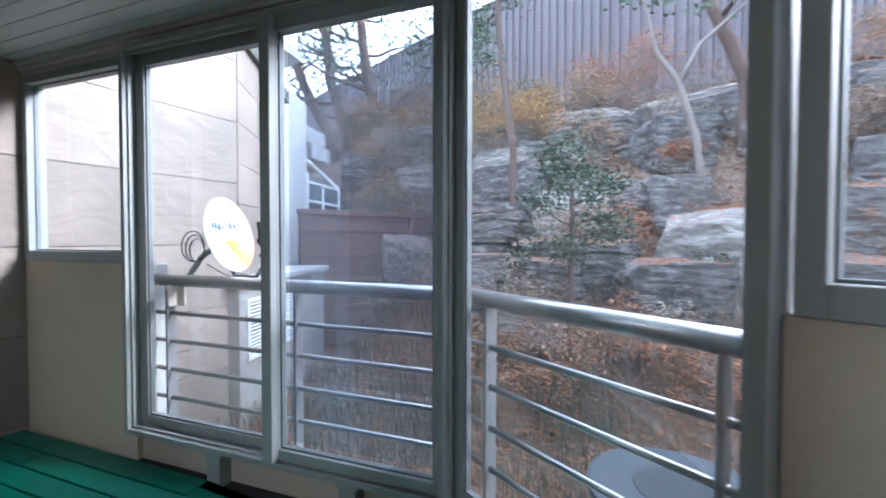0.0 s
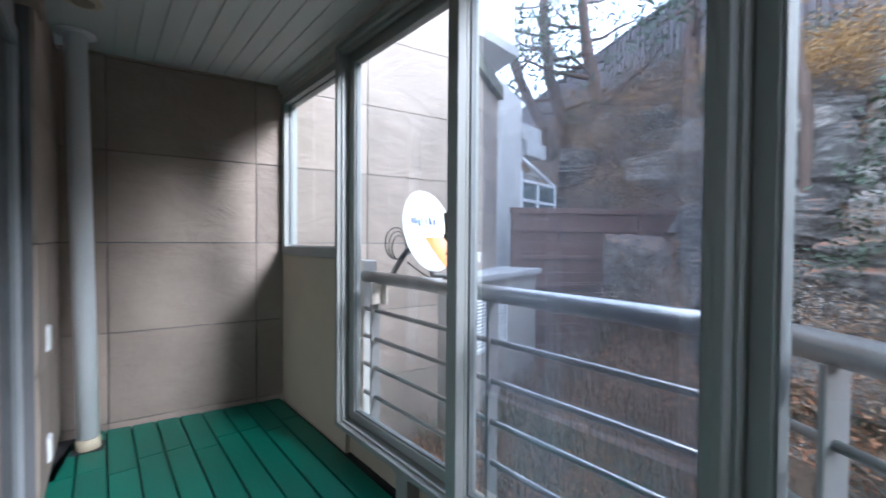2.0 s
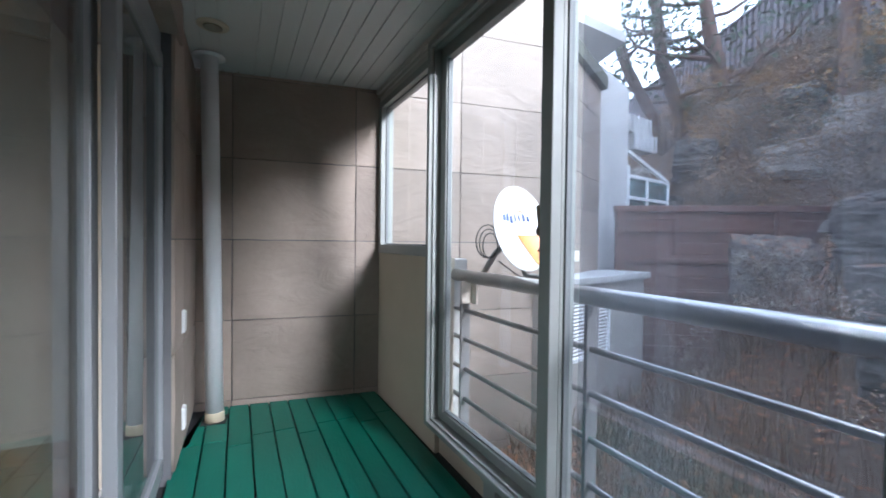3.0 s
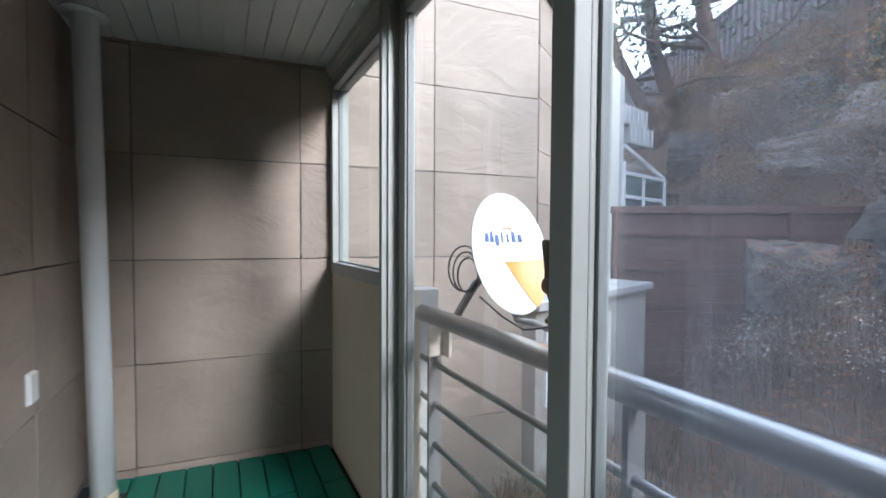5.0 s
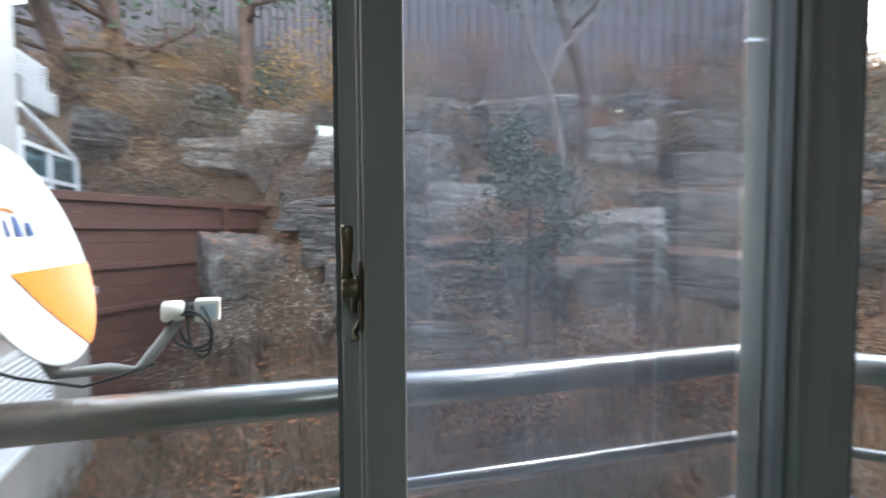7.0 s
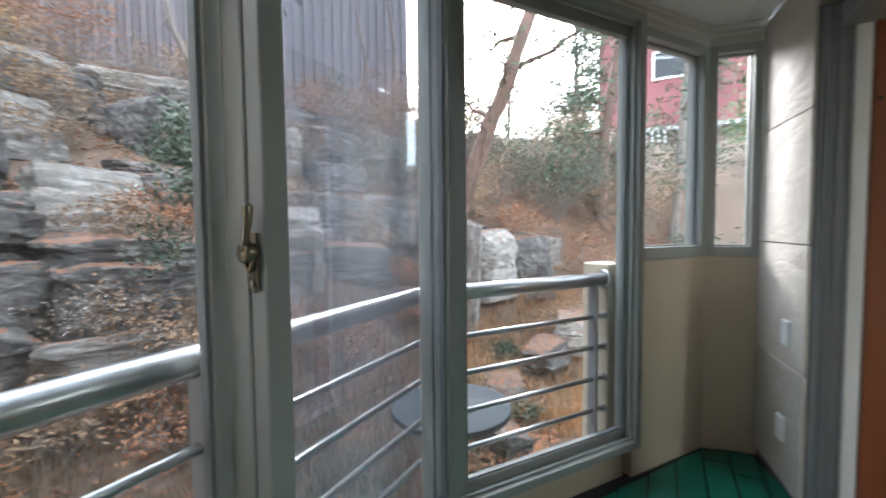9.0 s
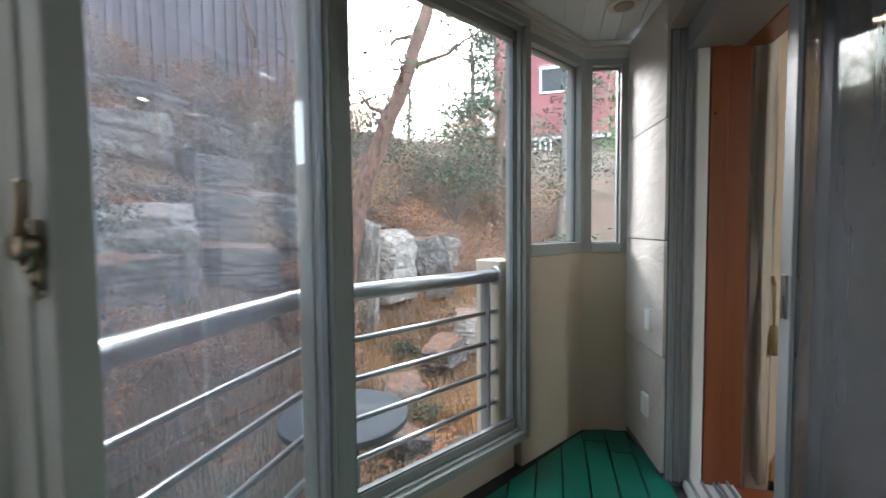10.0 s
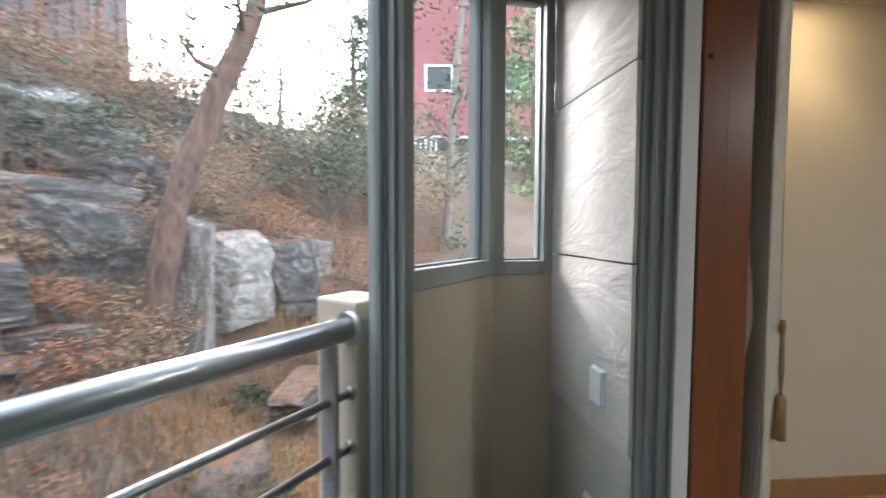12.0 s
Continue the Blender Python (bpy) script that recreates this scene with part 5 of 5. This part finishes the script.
    bmesh.ops.transform(bm, matrix=inv @ Matrix.Translation(lnb) @ q, verts=bm.verts)
    box_part = part("converter_box", bm, M_IVORY, t)
    bm = boxes((-0.062, -0.030, 0.0223, 0.0235, -0.016, 0.016))
    bmesh.ops.transform(bm, matrix=inv @ Matrix.Translation(lnb) @ q, verts=bm.verts)
    part("sticker", bm, M_STICKER, box_part)
    for k in range(3):
        pts = []
        for i in range(22):
            a_ = 2 * math.pi * i / 21 * 1.0
            pts.append((-1.79 + 0.04 * math.cos(a_) + 0.010 * k, 2.235 + 0.025 * math.cos(a_ + 1 + k), 1.075 + (0.045 + 0.008 * k) * math.sin(a_)))
        bar("cable", pts, 0.0035, M_RUBBER_SHADE, 6)
    bar("cable", [(-1.84, 2.18, 1.02), (-1.90, 2.15, 1.0), (-1.96, 2.14, 0.985), (-2.05, 2.10, 1.02), (-2.16, 2.06, 1.08)], 0.0035, M_RUBBER_SHADE, 6)
    for k in range(3):
        pts = [(-2.19 - 0.02 * k, 2.02 + (0.045 + 0.012 * k) * math.cos(2 * math.pi * i / 20), 1.165 + 0.012 * k + (0.07 + 0.012 * k) * math.sin(2 * math.pi * i / 20)) for i in range(21)]
        bar("cable", pts, 0.0035, M_RUBBER_SHADE, 6)
    bar("mast", [m @ Vector((0, -0.03, -0.03)), (-2.25, 2.08, 1.12), (-2.28, 2.03, 1.02), (-2.27, 1.97, 0.93)], 0.017, M_ARM)
    bm = boxes((1.15, 1.25, 0.115, 0.13, 0.84, 0.965), (1.19, 1.205, 0.05, 0.115, 0.84, 0.965), bevel=0.003, m=Matrix.Translation((-0.15, 0.06, 0.0)) @ MA)
    bmesh.ops.transform(bm, matrix=inv, verts=bm.verts)
    part("clamp_plate", bm, M_RUSTY, t, "white clamp plate with rust stains")
    t.matrix_world = Matrix.Translation((0.13, -0.035, 0.02)) @ m


M_BLUE = mat("blue_ink", (0.05, 0.09, 0.24), rough=0.5, vary=0.02)
M_ARM = mat("galvanised_arm", (0.27, 0.26, 0.24), rough=0.55, metal=0.4, vary=0.2, scale=8)
M_IVORY = mat("ivory_plastic", (0.72, 0.69, 0.60), rough=0.5, vary=0.04)
M_STICKER = mat("pale_blue_sticker", (0.50, 0.62, 0.68), rough=0.5, vary=0.15, scale=60)
M_RUSTY = mat("rusty_white_plate", (0.60, 0.52, 0.45), rough=0.6, vary=0.45, scale=14, fine=0.4, bscale=40)
dish()


# ---- fittings of the balcony ----
def downpipe():
    t = thing("downpipe", "white plastic downpipe from ceiling to deck in the corner", "pipe", at=pose(-2.985, 0.43, -0.03, 0.9, 0, 0))
    bm = bmesh.new()
    tube(bm, [(0, 0, 0.05), (0, 0, 2.428)], 0.052, 32)
    part("pipe", bm, M_PIPE, t, smooth=True)
    bm = bmesh.new()
    tube(bm, [(0, 0, 0.0), (0, 0, 0.085), (0, 0, 0.095)], [0.058, 0.058, 0.052], 32)
    part("socket", bm, M_IVORY2, t, "yellowed socket at the deck", smooth=True)
    bm = bmesh.new()
    tube(bm, [(0, 0, 2.412), (0, 0, 2.422), (0, 0, 2.430)], [0.095, 0.092, 0.06], 32)
    part("ceiling_collar", bm, M_PIPE, t, smooth=True)
    # black sheet on the boards, painted in for the shade of the cutout
    part("cutout_shade", boxes((-0.075, 0.075, -0.075, 0.075, 0.0305, 0.0325)), M_RUBBER_SHADE, t)


M_IVORY2 = mat("yellowed_plastic", (0.55, 0.47, 0.33), rough=0.5, vary=0.1)
downpipe()


def plate(m, s, z, label):
    t = thing("socket_plate", label, "socket plate", group="socket plates", at=m @ Matrix.Translation((s, -0.002, z)))
    part("cover", boxes((-0.036, 0.036, -0.018, 0.0, -0.058, 0.058), bevel=0.004), M_WHITE, t)
    part("rim", boxes((-0.040, 0.040, -0.008, 0.0, -0.062, 0.062), bevel=0.003), M_WHITE, t)


for dx, z in ((0.395, 0.775), (0.36, 0.30)):
    plate(MR, dx, z, "white closed socket plate on the daylit sandstone")
for z in (0.74, 0.20):
    plate(ML, 0.28, z, "white closed socket plate on grey sandstone")


def ceiling_spot(x, y):
    t = thing("recessed_downlight", "round cream recessed downlight, unlit, in white boards", "downlight", group="balcony downlights", at=(x, y, H))
    bm = bmesh.new()
    tube(bm, [(0, 0, 0.0), (0, 0, -0.006), (0, 0, -0.012)], [0.082, 0.082, 0.068], 36)
    part("ring", bm, M_SPOT, t)
    bm = bmesh.new()
    tube(bm, [(0, 0, -0.0125), (0, 0, -0.0165)], [0.05, 0.047], 36)
    part("lamp_face", bm, M_SPOT2, t)


M_SPOT = mat("cream_metal_ring", (0.55, 0.47, 0.36), rough=0.4, vary=0.08)
M_SPOT2 = mat("dim_lamp_face", (0.25, 0.21, 0.16), rough=0.3, vary=0.2, scale=30)
ceiling_spot(-2.56, 0.50)
ceiling_spot(0.83, 1.08)


def latch():
    t = thing("window_latch", "aged bronze cam latch on the sliding sash, lever turned up", "latch", at=MA @ Matrix.Translation((2.0435, -0.080, 1.245)))
    part("base", boxes((-0.005, 0.0, -0.016, 0.010, -0.062, 0.038), bevel=0.002), M_BRONZE, t)
    bm = bmesh.new()
    tube(bm, [(-0.004, -0.006, 0.0), (-0.010, -0.006, 0.0), (-0.026, -0.006, 0.0), (-0.029, -0.006, 0.0)], [0.019, 0.018, 0.018, 0.014], 24)
    part("barrel", bm, M_BRONZE, t, smooth=True)
    bm = bmesh.new()
    tube(bm, [(-0.020, -0.008, 0.005), (-0.022, -0.010, 0.03), (-0.020, -0.014, 0.060), (-0.021, -0.016, 0.085), (-0.021, -0.016, 0.090)], [0.010, 0.007, 0.0085, 0.0095, 0.007], 12)
    part("lever", bm, M_BRONZE, t, smooth=True)
    bm = bmesh.new()
    tube(bm, [(-0.012, 0.012 * math.cos(a) - 0.004, 0.026 * math.sin(a) - 0.006) for a in (radians(d) for d in range(-200, 21, 20))], 0.005, 8)
    part("cam", bm, M_BRONZE, t, smooth=True)
    bm = bmesh.new()
    tube(bm, [(-0.004, -0.004, -0.05), (-0.012, -0.012, -0.062), (-0.013, -0.020, -0.070), (-0.008, -0.024, -0.066)], 0.0045, 8)
    part("hook", bm, M_BRONZE, t, smooth=True)
    for z in (0.028, -0.04):
        bm = bmesh.new()
        tube(bm, [(-0.004, 0.004, z), (-0.0075, 0.004, z)], [0.004, 0.003], 10)
        part("screw", bm, M_STEEL, t)


M_BRONZE = mat("aged_bronze", (0.20, 0.17, 0.12), rough=0.35, metal=0.9, vary=0.2)
latch()


def curtain():
    t = thing("curtain", "cream curtain drawn aside and tied with a rope", "curtain", at=(0.925, 0.50, 0.0))
    bm = bmesh.new()
    rows = []
    for z, w in ((0.02, 0.36), (0.45, 0.28), (0.85, 0.14), (1.0, 0.085), (1.12, 0.10), (1.5, 0.20), (2.0, 0.27), (2.33, 0.28)):
        rows.append([bm.verts.new((-0.07 + 0.85 * w * (u / 40), -0.05 + 0.022 * math.sin(u * 1.25 + z), z)) for u in range(41)])
    for p, q in zip(rows, rows[1:]):
        for k in range(40):
            bm.faces.new((p[k], p[k + 1], q[k + 1], q[k]))
    c = part("cloth", bm, M_CURTAIN, t, smooth=True)
    so = c.modifiers.new("thick", "SOLIDIFY")
    so.thickness = 0.002
    bm = bmesh.new()
    tube(bm, [(-0.085, -0.065, 1.03), (-0.06, -0.080, 0.99), (-0.04, -0.080, 0.96), (-0.02, -0.06, 0.98)], 0.008, 8)
    tube(bm, [(-0.06, -0.080, 0.99), (-0.060, -0.082, 0.88), (-0.060, -0.082, 0.80)], [0.006, 0.008, 0.004], 8)
    tube(bm, [(-0.06, -0.082, 0.80), (-0.06, -0.082, 0.79), (-0.06, -0.082, 0.66)], [0.01, 0.016, 0.018], 8)
    part("tie_rope", bm, M_ROPE, t, "gold-brown rope tie with a tassel", smooth=True)


M_ROPE = mat("gold_rope", (0.30, 0.20, 0.09), rough=0.8, vary=0.3, scale=60)
curtain()


def wire():
    bm = bmesh.new()
    p = [(0.79, 0.93, 2.30), (0.77, 0.90, 2.24), (0.78, 0.86, 2.235), (0.80, 0.80, 2.25)]
    tube(bm, p, 0.003, 6)
    tagged(part("wire", bm, M_WHITE, smooth=True), "thin white wire above the door frame", "wire")


wire()
